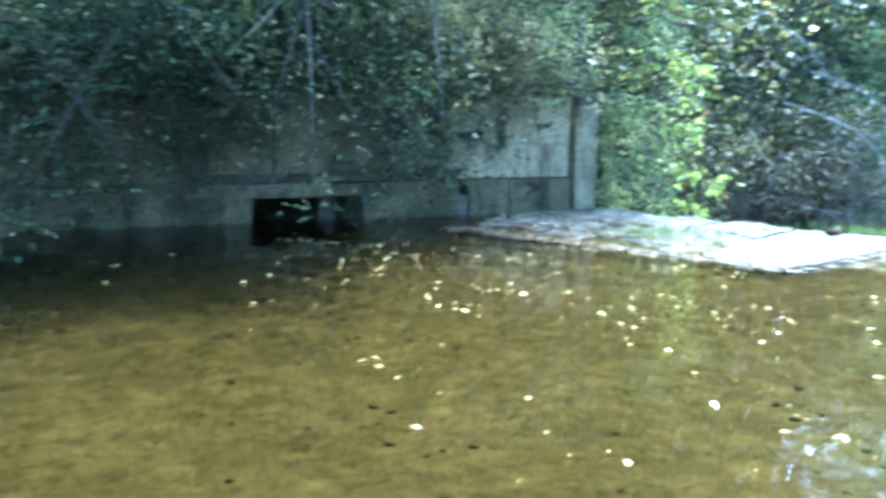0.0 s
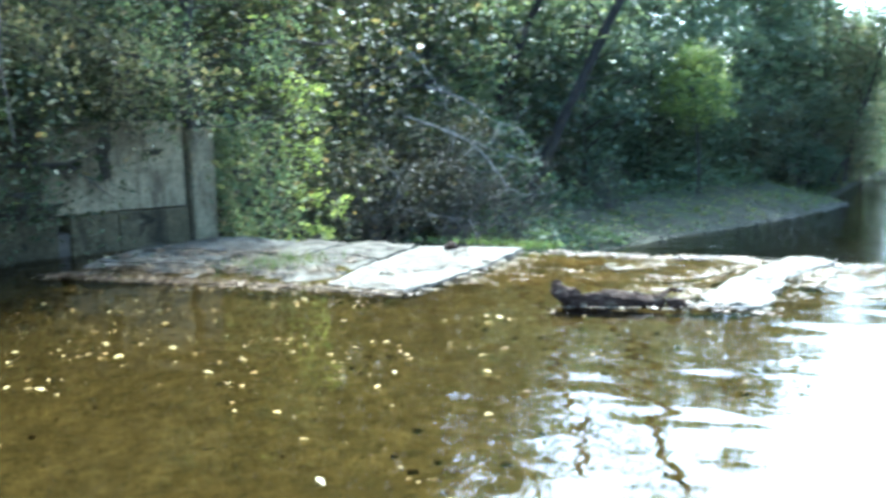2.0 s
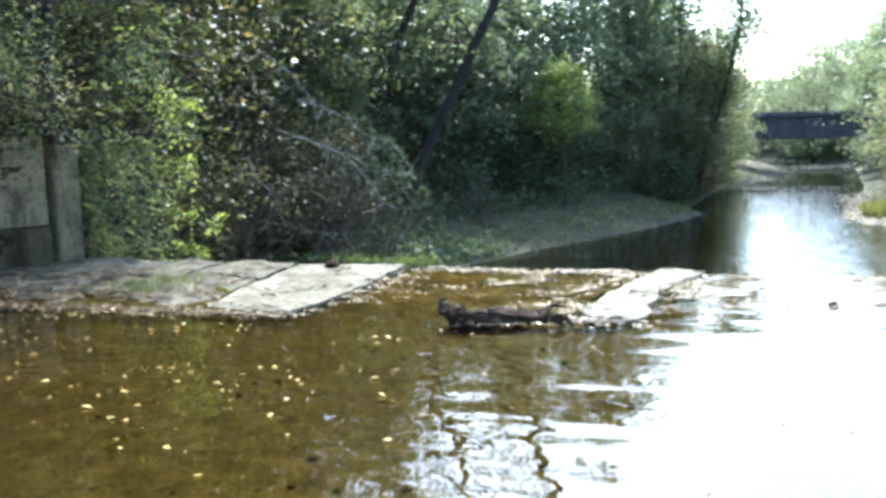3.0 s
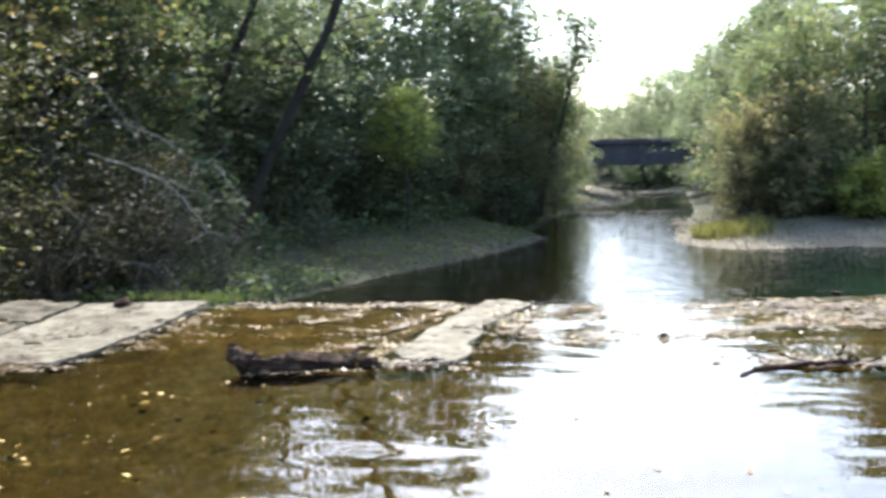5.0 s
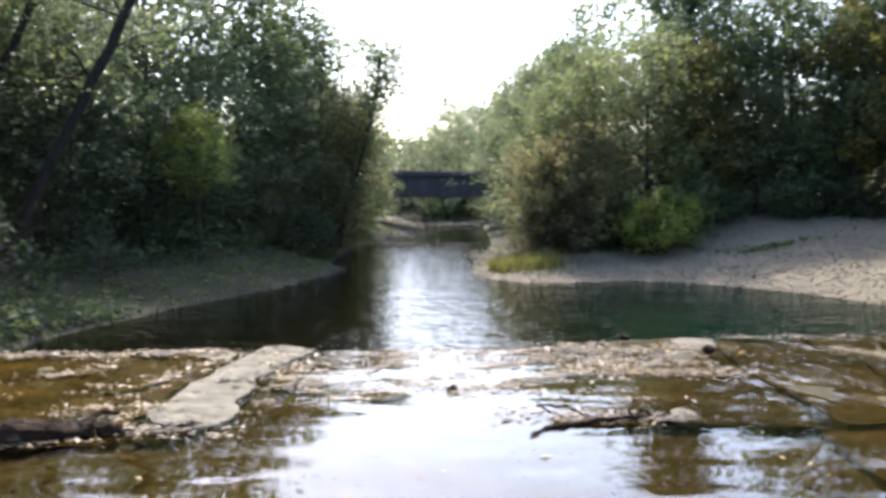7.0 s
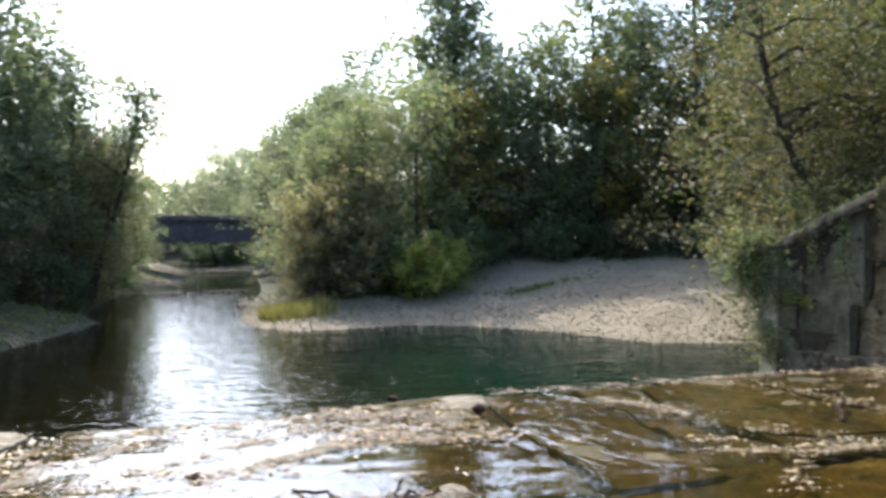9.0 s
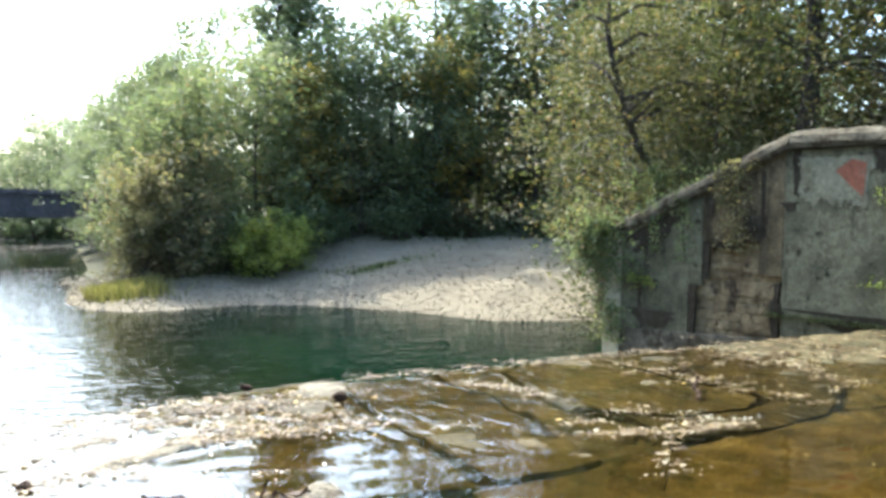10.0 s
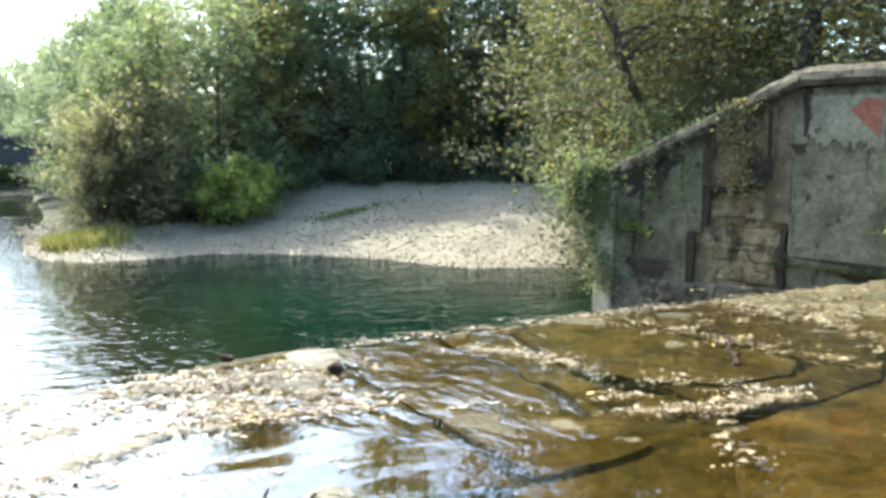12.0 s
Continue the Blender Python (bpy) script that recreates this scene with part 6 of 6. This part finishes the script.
for way, n in (((( 3.3, 10.0), (4.4, 10.03), (5.15, 9.98), (6.17, 10.45), (7.5, 10.42), (8.7, 10.46)), 900), (((4.38, 9.58), (4.6, 9.13), (4.81, 8.87), (4.82, 8.42), (4.71, 8.0)), 520), (((6.66, 10.4), (6.66, 9.69), (6.73, 9.02), (6.88, 8.47)), 160), (((5.6, 7.58), (5.69, 7.21), (5.97, 7.14)), 340), (((3.2, 7.82), (3.5, 7.84), (3.9, 7.5)), 160), (((8.6, 10.3), (8.6, 9.6), (8.5, 8.8)), 360), (((5.0, 8.8), (5.3, 8.5), (5.6, 8.4)), 120)):
    for p, q in zip(way, way[1:]):
        foam += strewn(p, q, n // (2 * len(way) - 2), 0.09)
litter("foam", "white froth where water breaks over the slab edges", foam, 87, (0.01, 0.024), 0.045, M_FOAM)
fl = [(gr.uniform(-9, 0.5), gr.uniform(0.5, 6.0), 0.5, 0.4, 5) for k in range(46)] + [(gr.uniform(-9, -3), gr.uniform(2.2, 5.6), 0.7, 0.4, 7) for k in range(34)] + [(gr.uniform(0, 8), gr.uniform(3, 6.2), 0.8, 0.6, 2) for k in range(16)]
litter("leaf_litter", "yellow leaves afloat on the still pool", fl, 84, (0.022, 0.048), 0.45, M_FLOAT)


# far woods on the valley sides, too far to tell the trees apart
def far_woods(label, x0, x1, y0, y1, n, tall, seed, gap=27):
    rng = np.random.default_rng(seed)
    xy = np.stack([rng.uniform(x0, x1, n), rng.uniform(y0, y1, n)], 1)
    xy = xy[signed_distance(xy[:, 0], xy[:, 1], RIVER) > gap]
    m = len(xy)
    top = tall * (0.72 + 0.28 * wave(xy[:, 0], xy[:, 1], 0.55) + 0.15 * wave(xy[:, 0], xy[:, 1], 1.7))
    z = ground_height(xy[:, 0], xy[:, 1]) + top * rng.uniform(0, 1, m) ** 0.6
    v, f = blades(np.stack([xy[:, 0], xy[:, 1], z], 1), rng.uniform(0.5, 1.1, m), rng, 0.3)
    return tagged(quads("far_woods", v, f, M_LEAF_DARK), label, "woods", kind="stuff")


far_woods("hazy green woods beyond the bridge", -60, 70, 126, 190, 30000, 9, 91, 6)
far_woods("dark woods on the right valley side", 34, 90, 15, 125, 18000, 10, 92)
far_woods("dark woods on the left valley side", -75, -30, -10, 125, 16000, 10, 93, 18)
far_woods("shady woods close behind the left bank", -36, -23, 2, 75, 15000, 17, 94, 12)
